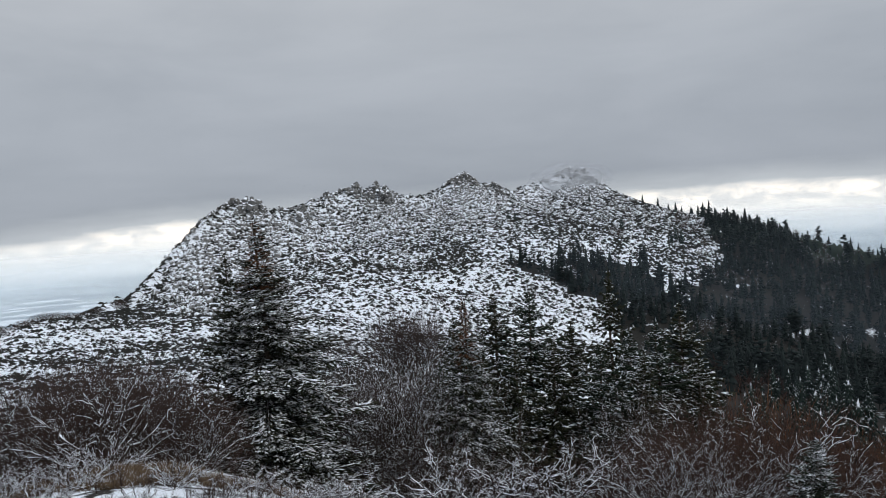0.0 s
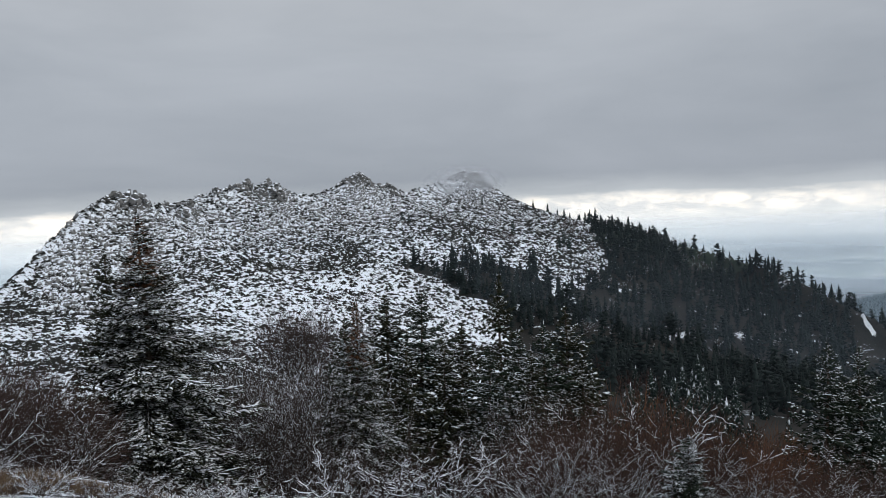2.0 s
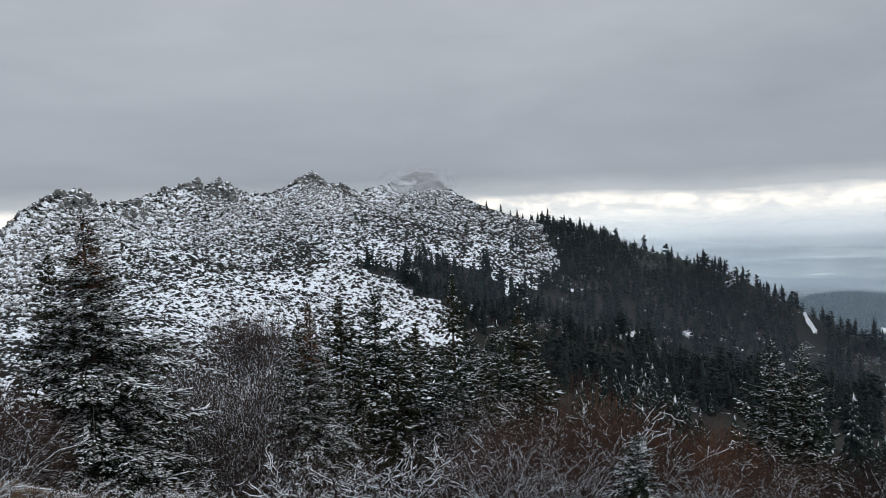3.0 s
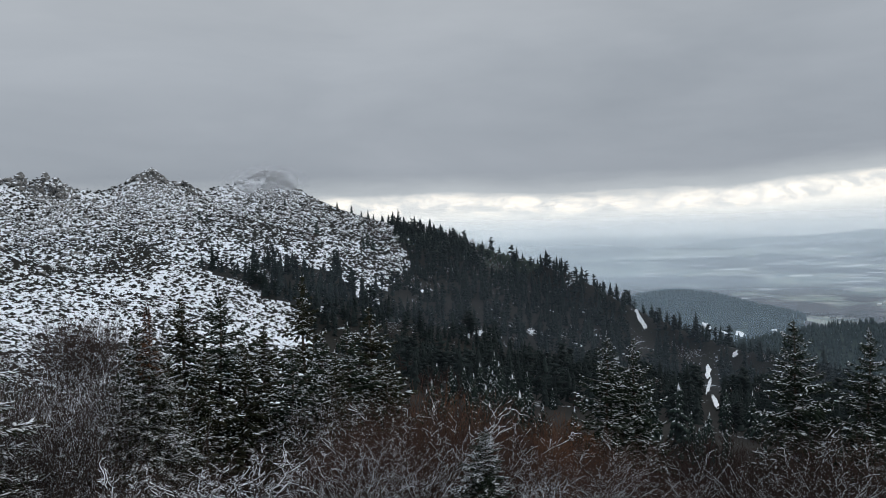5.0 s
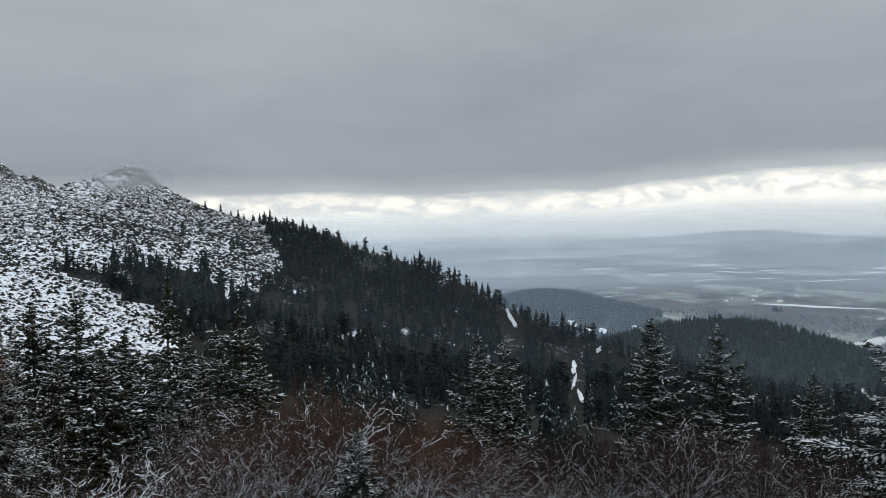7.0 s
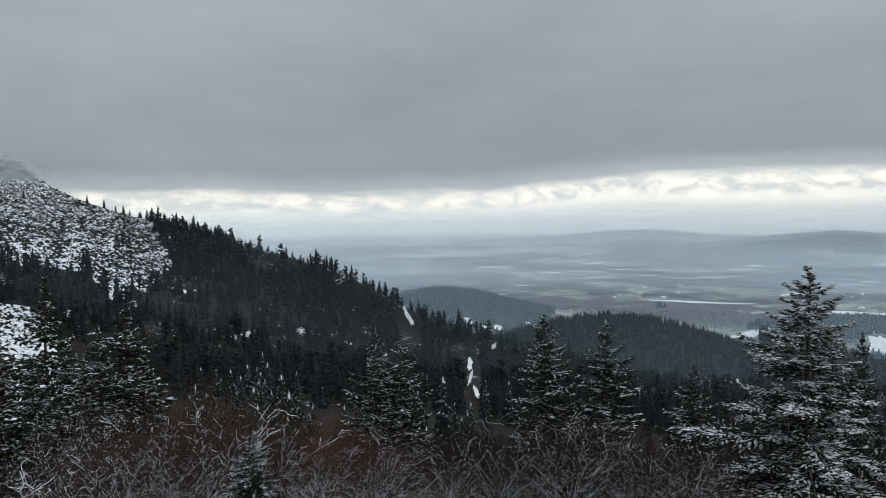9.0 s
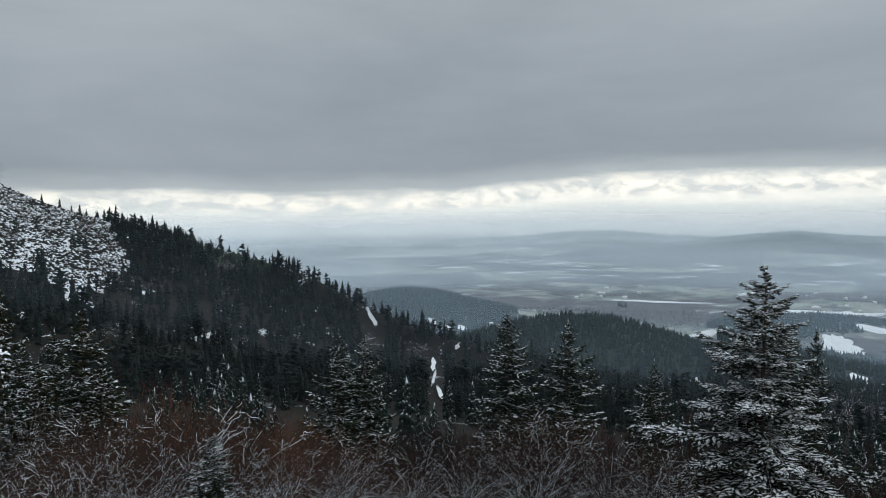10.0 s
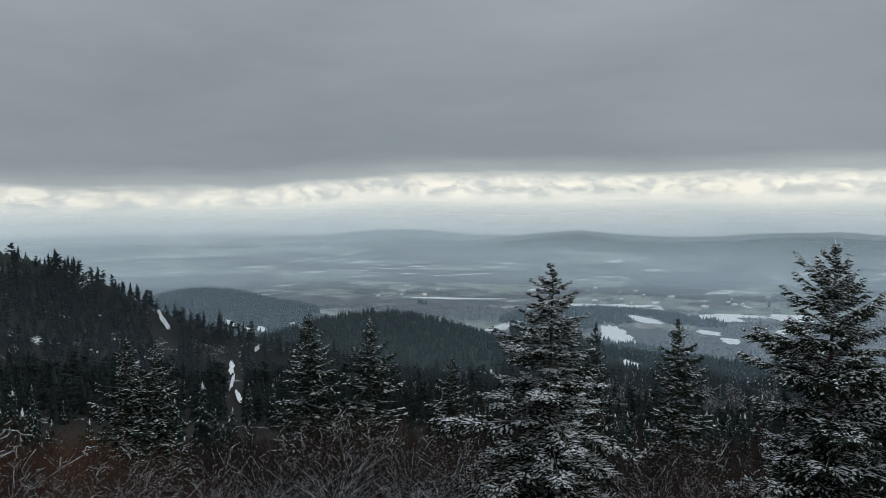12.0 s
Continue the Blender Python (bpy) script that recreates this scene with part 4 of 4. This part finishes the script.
for n_, i in enumerate(near_i):
    top = tagged(new("conifer"), "dark conifer of the wooded slope, lightly dusted with snow", "tree", "conifers of the wooded slope")
    part("trunk", stem_mesh, top)
    part("crown", fine_kinds[n_ % 5], top)
    top.matrix_world = Matrix.Translation((fx[i], fy[i], fz[i])) @ Matrix.Rotation(n_ * 1.7, 4, "Z") @ Matrix.Diagonal((size[i] * 1.15, size[i] * 1.15, size[i], 1))
joined("conifer_wood", conifer_kinds, fx[rest], fy[rest], fz[rest], size[rest], 1.5, M_DARKFIR, "dense dark conifers covering the spur of the ridge", "wood", 3)
lf = np.where(leafless)[0]
lf_far, lf_near = lf[fd[lf] >= 270], lf[fd[lf] < 270]
joined("leafless_wood", bare_kinds, fx[lf_far], fy[lf_far], fz[lf_far], size[lf_far] * 0.7, 1.2, M_GTWIG, "grey leafless trees between the conifers", "wood", 4)
joined("brown_leafless_wood", fine_bare, fx[lf_near], fy[lf_near], fz[lf_near], size[lf_near] * 0.75, 1.3, M_BROWN, "brown leafless trees below the conifers", "wood", 14)

# low brown thicket between the scrub and the wood
tx, ty = polar(rng.uniform(15, 90, 380), rng.uniform(55, 175, 380))
joined("thicket", fine_bare, tx, ty, height(tx, ty) - 0.1, rng.uniform(2.0, 4.5, 380), 1.9, M_DUSK, "dark leafless thicket below the wood", "thicket", 34)


# heather, broom and blocks over the open slope
hn = 215000
ha, hd = rng.uniform(-36, 24, hn), np.sqrt(rng.uniform(120 ** 2, 720 ** 2, hn))
hx, hy = polar(ha, hd)
patch = fbm(hx, hy, 40, 4, 15)
keep = (~inside(hx + 9 * fbm(hx, hy, 25, 2, 61), hy + 9 * fbm(hx, hy, 25, 2, 62), FOREST)) & (0.4 * patch + rng.uniform(-0.4, 0.4, hn) > -0.05)
hx, hy = hx[keep], hy[keep]


def clump(seed, n=6, flat=1.0):
    r = np.random.default_rng(seed)
    a = np.arange(n) * 6.283 / n + r.uniform(-0.3, 0.3, n)
    rad = r.uniform(0.6, 1.2, n)
    low = np.stack([rad * np.cos(a), rad * np.sin(a), np.full(n, -0.3)], 1)
    mid = np.stack([rad * 0.75 * np.cos(a + 0.2), rad * 0.75 * np.sin(a + 0.2), r.uniform(0.35, 0.8, n) * flat], 1)
    v = np.concatenate([low, mid, [[r.uniform(-0.2, 0.2), r.uniform(-0.2, 0.2), 0.9 * flat]]])
    f = []
    for i in range(n):
        j = (i + 1) % n
        f += [(i, j, n + j), (i, n + j, n + i), (n + i, n + j, 2 * n)]
    return v, np.array(f)


clumps = [clump(k, 4) for k in range(70, 76)]


def bit(seed):
    """The smallest clump: a low ragged cap, longer than wide."""
    r = np.random.default_rng(seed)
    a = np.arange(4) * 1.571 + r.uniform(-0.4, 0.4, 4)
    v = np.stack([r.uniform(0.8, 2.3, 4) * np.cos(a), r.uniform(0.5, 1.0, 4) * np.sin(a), np.full(4, -0.25)], 1)
    return np.concatenate([v, [[r.uniform(-0.6, 0.6), r.uniform(-0.3, 0.3), r.uniform(0.7, 1.1)]]]), np.array([(0, 1, 4), (1, 2, 4), (2, 3, 4), (3, 0, 4)])


bits = [bit(k) for k in range(90, 98)]
hs = (rng.uniform(0.2, 1.0, len(hx)) ** 2.2 * 0.95 + 0.24) * np.clip(np.hypot(hx, hy) / 430, 0.5, 1.0)
joined("heather", bits, hx, hy, height(hx, hy), hs, 1.15, M_HEATH, "dark heather and broom poking through the snow", "heather", 5, True)
ha, hd = rng.uniform(-36, 4, 16000), np.sqrt(rng.uniform(45 ** 2, 250 ** 2, 16000))
hx, hy = polar(ha, hd)
keep = fbm(hx, hy, 18, 3, 17) + rng.uniform(-0.5, 0.5, 16000) > 0.0
hx, hy = hx[keep], hy[keep]
joined("shoulder_heather", bits, hx, hy, height(hx, hy), rng.uniform(0.2, 0.62, len(hx)), 1.1, M_HEATH, "dark heather on the snowy shoulder below the ridge", "heather", 25, True)
ha, hd = rng.uniform(-36, 17, 2400), rng.uniform(9, 110, 2400)
hx, hy = polar(ha, hd)
keep = fbm(hx, hy, 9, 3, 16) + rng.uniform(-0.3, 0.3, 2400) > 0.05
hx, hy = hx[keep], hy[keep]
tufts = [small_bare(k, 26, 0.22) for k in range(100, 104)]
joined("low_heather", tufts, hx, hy, height(hx, hy) - 0.05, rng.uniform(0.25, 0.7, len(hx)), 1.6, M_DUSK, "low dark heather between the bushes", "heather", 15)
sa, sd_ = rng.uniform(-30, 18, 420), np.sqrt(rng.uniform(150 ** 2, 600 ** 2, 420))
sx2, sy2 = polar(sa, sd_)
keep = ~inside(sx2, sy2, FOREST) & (sd_ < np.interp(sa, CREST[:, 0], CREST[:, 1]) - 25) & (fbm(sx2, sy2, 70, 2, 18) > -0.1)
sx2, sy2 = sx2[keep], sy2[keep]
joined("slope_bushes", [small_bare(k, 46, 0.4) for k in range(110, 114)], sx2, sy2, height(sx2, sy2) - 0.1, rng.uniform(1.5, 4.5, len(sx2)), 1.5, M_GTWIG, "leafless bushes scattered over the snowy slope", "bush", 16)
# granite blocks, thicker towards the crest
bn = 5000
bi = rng.integers(45, 270, bn)
off = np.abs(rng.normal(0, 1, bn)) * 50
bx, by = CX[bi] * (1 - off / np.hypot(CX[bi], CY[bi])) + rng.normal(0, 5, bn), CY[bi] * (1 - off / np.hypot(CX[bi], CY[bi])) + rng.normal(0, 5, bn)
keep = ~inside(bx, by, FOREST)
bx, by = bx[keep], by[keep]
bs = rng.uniform(0.3, 1.0, len(bx)) ** 2 * 1.8 + 0.35
joined("scree", clumps, bx, by, height(bx, by), bs, 1.2, M_ROCK, "grey granite blocks lying on the snowy slope", "boulders", 6)


def boulder_mesh(seed):
    """One angular weathered block, about 1 m in radius."""
    r = np.random.default_rng(seed + 200)
    bm = bmesh.new()
    for p in r.uniform(-1, 1, (16, 3)):
        p = p / max(np.abs(p).max(), 0.3) * r.uniform(0.8, 1.05)
        bm.verts.new((p[0] * 1.25, p[1], p[2] * 0.85))
    res = bmesh.ops.convex_hull(bm, input=bm.verts)
    bmesh.ops.delete(bm, geom=[g for g in res["geom_interior"] if isinstance(g, bmesh.types.BMVert)], context="VERTS")
    me = bpy.data.meshes.new("boulder")
    bm.to_mesh(me)
    bm.free()
    me.materials.append(M_ROCK)
    return me


BOULDERS = [boulder_mesh(k) for k in range(8)]


def tor(d, n, seed, *knobs):
    """A crag on the crest: weathered blocks heaped into knobs (azimuth, angle of the top, half width in metres)."""
    r = np.random.default_rng(seed)
    cx_, cy_ = polar(sum(k[0] for k in knobs) / len(knobs), d)
    top = tagged(new("rock_tor"), "weathered granite crag with snow in its cracks, on the crest", "crag", "crags along the crest")
    top.location = (cx_, cy_, hz(cx_, cy_))
    for az, tip, half in knobs:
        for i in range(n):
            half_ = 1.4 * half
            u, depth = r.uniform(-1, 1), r.uniform(-1, 0.35) * half_ * 0.7
            x, y = polar(az + math.degrees(u * half_ / d), d + depth)
            g = hz(x, y)
            reach = max(EYE + d * math.tan(radians(tip + 0.05)) - g, 0.3) * (1 - 0.95 * abs(u) ** 1.4) * (1 - 0.5 * min(abs(depth) / half_, 1) ** 1.5)
            sc = r.uniform(0.6, 1.8) * (0.6 + 0.08 * half)
            z = g + max(reach - 1.1 * sc, 0.0) * (1 - r.uniform(0, 1) ** 1.6) - 0.4 * sc
            o = part("boulder", BOULDERS[int(r.integers(0, 8))], top)
            o.matrix_basis = Matrix.Translation((x - cx_, y - cy_, z - top.location.z)) @ Euler(r.uniform(-0.6, 0.6, 3) + np.array([0, 0, r.uniform(0, 6.28)])).to_matrix().to_4x4() @ Matrix.Diagonal((sc, sc, sc * r.uniform(0.8, 1.5), 1))


tor(474, 46, 1, (-17.2, 2.0, 6), (-16.2, 2.65, 6), (-15.0, 3.15, 6), (-13.9, 3.25, 5), (-13.3, 3.0, 4))
tor(502, 26, 2, (-11.6, 2.4, 5), (-10.1, 2.5, 4))
tor(546, 46, 3, (-8.3, 3.3, 7), (-6.9, 3.5, 6), (-6.1, 3.8, 5), (-4.6, 3.85, 6), (-4.0, 3.6, 4))
tor(608, 50, 4, (1.0, 3.6, 5), (1.55, 3.9, 5), (2.0, 4.12, 4), (2.5, 3.65, 4))
tor(622, 28, 5, (4.15, 3.2, 5), (3.5, 3.0, 5))
tor(680, 46, 6, (8.9, 3.55, 8), (9.7, 3.85, 8), (10.5, 3.75, 7), (11.1, 3.1, 6))

# woods of the farther hills and the valley
wn = 60000
wa, wd_ = rng.uniform(34, 92, wn), np.sqrt(rng.uniform(500 ** 2, 1700 ** 2, wn))
wx, wy = polar(wa, wd_)
cover = bell(wx, wy, 39, 1150, 260, 130, 75, 1.0) + bell(wx, wy, 53, 800, 260, 200, 142, 2.0) + bell(wx, wy, 68, 1250, 160, 110, 120, 1.0) + 0.6 * fbm(wx, wy, 160, 3, 44)
FIELDS = [(71.9, 1236, 28, 26, 160), (76.6, 1420, 45, 60, 160), (78.3, 1470, 20, 60, 80), (69.0, 1560, 95, 34, 155), (69.9, 1085, 28, 40, 150),
          (71.4, 690, 12, 30, 100), (60.6, 745, 14, 30, 140), (81.5, 1480, 40, 50, 170), (41.4, 1050, 6, 12, 130), (42.6, 1045, 5, 9, 100), (43.6, 1060, 6, 12, 150), (58.0, 1650, 120, 16, 150),
          (74.3, 1010, 14, 30, 160), (69.6, 1120, 22, 46, 150), (70.3, 1065, 16, 40, 165), (71.0, 780, 9, 46, 155), (77.7, 1150, 14, 40, 165), (74.5, 740, 14, 24, 165),
          (76.2, 1215, 18, 26, 170), (81.5, 1300, 26, 36, 175)]
clear = np.zeros(wn, bool)
for az, d, al, ac, tn in FIELDS:
    cx_, cy_ = polar(az, d)
    sx_, sy_ = polar(tn, 1.0)
    clear |= (((wx - cx_) * sx_ + (wy - cy_) * sy_) / (0.95 * al + 5)) ** 2 + ((-(wx - cx_) * sy_ + (wy - cy_) * sx_) / (0.95 * ac + 14)) ** 2 < 1
con = (cover > 0.38) & ~clear
brd = (~con) & ~clear & (fbm(wx, wy, 140, 3, 45) > -0.02) & (wd_ < 1500) & (rng.random(wn) < 0.22)


def spire(seed):
    """The smallest conifer, 1 m high: two ragged tiers."""
    r = np.random.default_rng(seed)
    a = np.arange(5) * 1.2566 + r.uniform(-0.2, 0.2, 5)
    lo, hi = r.uniform(0.12, 0.22, 5), r.uniform(0.08, 0.13, 5)
    v = np.concatenate([np.stack([lo * np.cos(a), lo * np.sin(a), r.uniform(0.02, 0.15, 5)], 1), [[0, 0, 0.75]],
                        np.stack([hi * np.cos(a + 0.6), hi * np.sin(a + 0.6), r.uniform(0.42, 0.52, 5)], 1), [[0, 0, 1.0]]])
    f = [(i, (i + 1) % 5, 5) for i in range(5)] + [(6 + i, 6 + (i + 1) % 5, 11) for i in range(5)]
    return v, np.array(f)


tiny = [spire(k) for k in range(80, 86)]
tiny_bare = [small_bare(k, 5) for k in range(84, 87)]
joined("far_conifer_wood", tiny, wx[con], wy[con], height(wx[con], wy[con]) - 0.5, rng.uniform(6, 13, con.sum()), 1.3, M_DARKFIR, "dark conifer wood on the lower hills", "wood", 9)
joined("far_leafless_wood", tiny_bare, wx[brd], wy[brd], height(wx[brd], wy[brd]), rng.uniform(6, 11, brd.sum()), 1.8, M_GTWIG, "grey-brown leafless wood in the valley", "wood", 10)


def drape(name, az, d, along, across, turn, mat, label, category, lift=0.5, seed=0):
    """A thin sheet lying on the land: a snowy field, a pond, a river."""
    cx, cy = polar(az, d)
    sx, sy = polar(turn, 1.0)
    n, m = 26, 9
    u, w = np.meshgrid(np.linspace(-1, 1, n), np.linspace(-1, 1, m), indexing="ij")
    edge = 1 + 0.5 * fbm(u * 3 + seed * 7.3, w * 2 + seed, 1.0, 2, seed)
    uu, ww = u * along * edge, w * across * edge * np.sqrt(np.clip(1.15 - u * u, 0.12, 1))
    x, y = cx + uu * sx - ww * sy, cy + uu * sy + ww * sx
    v = np.stack([x, y, height(x, y) + lift], -1).reshape(-1, 3)
    f = np.array([(i * m + j, (i + 1) * m + j, (i + 1) * m + j + 1, i * m + j + 1) for i in range(n - 1) for j in range(m - 1)])
    tagged(new(name, mesh_from(name, v, f, mat)), label, category, kind="structure")


for k, (az, d, al, ac, tn) in enumerate(FIELDS):
    drape("snow_field", az, d, al * 0.85, ac * 0.8, tn, M_SNOW, "snow-covered meadow among the valley woods", "field", 1.0, k)
drape("river", 39.0, 3040, 235, 34, 129, M_WATER, "pale river shining across the plain", "river", 13.0, 40)
drape("river", 45.6, 3320, 40, 60, 128, M_WATER, "pale river bend shining on the plain", "river", 13.0, 41)

# snowed-up rides on the wooded spur
for az, d, al, ac, tn in ((36.85, 507, 7, 1.0, 10), (41.45, 452, 12, 1.3, 44), (41.45, 395, 46, 0.8, 43), (41.85, 325, 26, 1.0, 40), (43.25, 470, 1.5, 1.4, 43)):
    drape("forest_ride", az, d, al, ac, tn, M_SNOW, "narrow snow-covered ride cut through the dark wood", "ride", 1.2, int(d))

# thin snowy strips across the plain
for k in range(42):
    az = 33.5 + 0.9 * k + rng.uniform(-0.6, 0.6)
    drape("snow_strip", az, rng.uniform(2000, 3650 if az < 49 else 2700), rng.uniform(10, 45), rng.uniform(5, 13), az + 90 + rng.uniform(-8, 8), M_SNOW, "thin strip of snow on the hazy plain", "field", 11.0, 60 + k)

# snowy fields of the lowland beyond the shoulder
for k in range(26):
    az = -33.0 + 0.5 * k + rng.uniform(-0.6, 0.6)
    drape("snow_strip", az, rng.uniform(1500, 3300), rng.uniform(60, 170), rng.uniform(20, 55), az + 90 + rng.uniform(-14, 14), M_SNOW, "broad strip of snow on the hazy plain", "field", 11.0, 90 + k)

# dry grass on the near slope
gn = 11000
ga, gd = rng.uniform(-34, -6, gn), rng.uniform(6, 22, gn)
gx, gy = polar(ga, gd)
keep = fbm(gx, gy, 3.5, 3, 51) - 0.05 * sstep(-25, -20, ga) > 0.06
gx, gy = gx[keep], gy[keep]
gz = height(gx, gy)
n = len(gx)
gb = np.stack([gx, gy, gz - 0.03], 1).repeat(4, 0)
gt = gb + np.stack([rng.normal(0, 0.12, 4 * n), rng.normal(0, 0.12, 4 * n), rng.uniform(0.08, 0.32, 4 * n)], 1)
v, f = spindles(gb, gt, np.full(4 * n, 0.010), np.full(4 * n, 0.008))
tagged(new("dry_grass", mesh_from("dry_grass", v, f, M_GRASS)), "tufts of dry brown grass sticking out of the snow", "grass", kind="stuff")

# low scrub growing along the skyline of the shoulder
for i in range(16):
    az = -30.6 + 0.42 * i + rng.uniform(-0.2, 0.2)
    d = 290 + 9.0 * (az + 30) + rng.uniform(-8, 8)
    x, y = polar(az, d)
    shrub(7, az, d, math.degrees(math.atan((hz(x, y) + rng.uniform(1.2, 3.6) - EYE) / d)), "low leafless scrub on the snowy shoulder", rng.uniform(1.4, 2.4))

# single conifers and bare trees along the upper edge of the wood
for i, (az, up, k) in enumerate(((14.75, 0.1, 6), (15.8, 0.1, 7), (16.5, 0.0, 5), (17.0, 0.1, 7), (17.4, 0.0, 5), (18.0, 0.1, 6), (18.5, 0.0, 8), (11.0, 1.9, 6), (13.2, 4.9, 9), (16.9, 4.6, 8), (17.3, 4.8, 9), (16.6, 4.9, 7), (5.0, 4.0, 7), (5.5, 4.1, 6))):
    d = float(np.interp(az, CREST[:, 0], CREST[:, 1])) - 24 * up - 4
    x, y = polar(az, d)
    top = tagged(new("conifer"), "single dark conifer at the snowy edge of the wood", "tree", "conifers of the wooded slope")
    part("trunk", stem_mesh, top)
    part("crown", fine_kinds[i % 5], top)
    top.matrix_world = Matrix.Translation((x, y, hz(x, y) - 0.3)) @ Matrix.Rotation(i * 2.1, 4, "Z") @ Matrix.Diagonal((k * 1.4, k * 1.4, k * 1.25, 1))
for az, up in ((17.2, 0.8), (17.7, 1.2), (18.2, 0.9), (17.5, 2.0), (18.1, 2.2), (18.6, 1.6), (17.0, 1.6), (18.8, 2.6)):
    d = float(np.interp(az, CREST[:, 0], CREST[:, 1])) - 40 * up
    x, y = polar(az, d)
    shrub(7, az, d, math.degrees(math.atan((hz(x, y) + 6.5 - EYE) / d)), "brown leafless tree at the snowy edge of the wood", 0.9, "leafless_tree")

# leafless trees standing on the open slope and along its skyline
for az, d, k in ((7.5, 240, 1.6), (9.4, 250, 1.8), (11.0, 260, 1.7),
                 (12.6, 520, 2.0), (13.1, 525, 1.8), (-23.2, 362, 1.4), (-22.9, 366, 1.5), (2.2, 330, 1.5), (4.0, 345, 1.6), (-0.5, 360, 1.4)):
    x, y = polar(az, d)
    shrub(7, az, d, math.degrees(math.atan((hz(x, y) + 4.1 * k - EYE) / d)), "dark leafless tree standing on the snowy slope", 0.9, "leafless_tree")


def wisp(az, d, up, wide, tall, strength, seed):
    """A shred of low cloud: soft, thinning to nothing at its rim."""
    n, m = 20, 10
    u, w = np.meshgrid(np.linspace(-1, 1, n), np.linspace(-1, 1, m), indexing="ij")
    x, y = polar(az + np.degrees(u * wide / d), d + 0 * u)
    v = np.stack([x, y, EYE + d * math.tan(radians(up)) + w * tall], -1).reshape(-1, 3)
    f = np.array([(i * m + j, (i + 1) * m + j, (i + 1) * m + j + 1, i * m + j + 1) for i in range(n - 1) for j in range(m - 1)])
    mat = bpy.data.materials.new("cloud_shred")
    mat.use_nodes = True
    nt = mat.node_tree
    nt.nodes.clear()
    out = nt.nodes.new("ShaderNodeOutputMaterial")
    tc = nt.nodes.new("ShaderNodeTexCoord")
    mp = node(nt, "ShaderNodeMapping", Location=(-1.0, -1.0, -1.0), Scale=(2.0, 2.0, 2.0))
    link(nt, tc.outputs["Generated"], mp.inputs["Vector"])
    sp = nt.nodes.new("ShaderNodeSeparateXYZ")
    link(nt, mp.outputs[0], sp.inputs[0])
    rr = mth(nt, "ADD", mth(nt, "MULTIPLY", sp.outputs["X"], sp.outputs["X"]), mth(nt, "MULTIPLY", sp.outputs["Z"], sp.outputs["Z"]))
    body = mth(nt, "MULTIPLY", mth(nt, "SUBTRACT", 1.0, rr, True), noise_tex(nt, pos(nt)[0], 0.035, 3.0))
    a = mth(nt, "MULTIPLY", body, strength, True)
    tr = nt.nodes.new("ShaderNodeBsdfTransparent")
    df = node(nt, "ShaderNodeBsdfDiffuse", Color=(0.66, 0.68, 0.71, 1))
    tl = node(nt, "ShaderNodeBsdfTranslucent", Color=(0.66, 0.68, 0.71, 1))
    both = nt.nodes.new("ShaderNodeMixShader")
    link(nt, df.outputs[0], both.inputs[1])
    link(nt, tl.outputs[0], both.inputs[2])
    mx = nt.nodes.new("ShaderNodeMixShader")
    link(nt, a, mx.inputs[0])
    link(nt, tr.outputs[0], mx.inputs[1])
    link(nt, both.outputs[0], mx.inputs[2])
    link(nt, mx.outputs[0], out.inputs["Surface"])
    o = new("cloud_wisp", mesh_from("cloud_wisp", v, f, mat))
    o.visible_shadow = False
    tagged(o, "grey shred of low cloud over the summit crag", "cloud", kind="structure")


wisp(9.7, 600, 2.9, 34, 15, 1.1, 3)
wisp(9.6, 592, 3.2, 22, 10, 0.7, 4)


def house_meshes(w, l, h):
    """Plain rendered house with a snowy gable roof."""
    b = bmesh.new()
    bmesh.ops.create_cube(b, size=1.0, matrix=Matrix.Translation((0, 0, h / 2 - 0.5)) @ Matrix.Diagonal((w, l, h + 1, 1)))
    body = bpy.data.meshes.new("wall")
    b.to_mesh(body)
    b.free()
    body.materials.append(M_WALL)
    o, r, t = 0.5, h + 0.38 * w, 0.35
    v = [(-w / 2 - o, y, h - 0.2) for y in (-l / 2 - o, l / 2 + o)] + [(0, y, r) for y in (-l / 2 - o, l / 2 + o)] + [(w / 2 + o, y, h - 0.2) for y in (-l / 2 - o, l / 2 + o)]
    v += [(x, y, z - t) for x, y, z in v]
    f = [(0, 1, 3, 2), (2, 3, 5, 4), (7, 6, 8, 9), (9, 8, 10, 11), (0, 6, 7, 1), (4, 5, 11, 10), (0, 2, 8, 6), (2, 4, 10, 8), (1, 7, 9, 3), (3, 9, 11, 5)]
    return body, mesh_from("roof", v, f, M_SNOW)


HOUSES = [house_meshes(8, 11, 5), house_meshes(9, 15, 6), house_meshes(11, 24, 6)]
for az, d, spread, count in ((69.5, 2150, 130, 14), (73.0, 2250, 120, 10), (43.0, 1045, 40, 7), (66.5, 1600, 120, 9), (77.0, 1600, 110, 8), (48.5, 2950, 190, 16), (54.5, 1750, 110, 8), (71.5, 1700, 90, 6)):
    for k in range(count):
        x, y = polar(az, d)
        x, y = x + rng.normal(0, spread), y + rng.normal(0, spread * 0.5)
        top = tagged(new("house"), "small pale house with a snow-covered gable roof", "house", "scattered houses of the valley")
        for me in HOUSES[k % 3]:
            part(me.name.split(".")[0], me, top)
        top.matrix_world = Matrix.Translation((x, y, hz(x, y))) @ Matrix.Rotation(rng.uniform(0, 3.14), 4, "Z") @ Matrix.Scale(0.5 if d < 1300 else 0.6, 4)
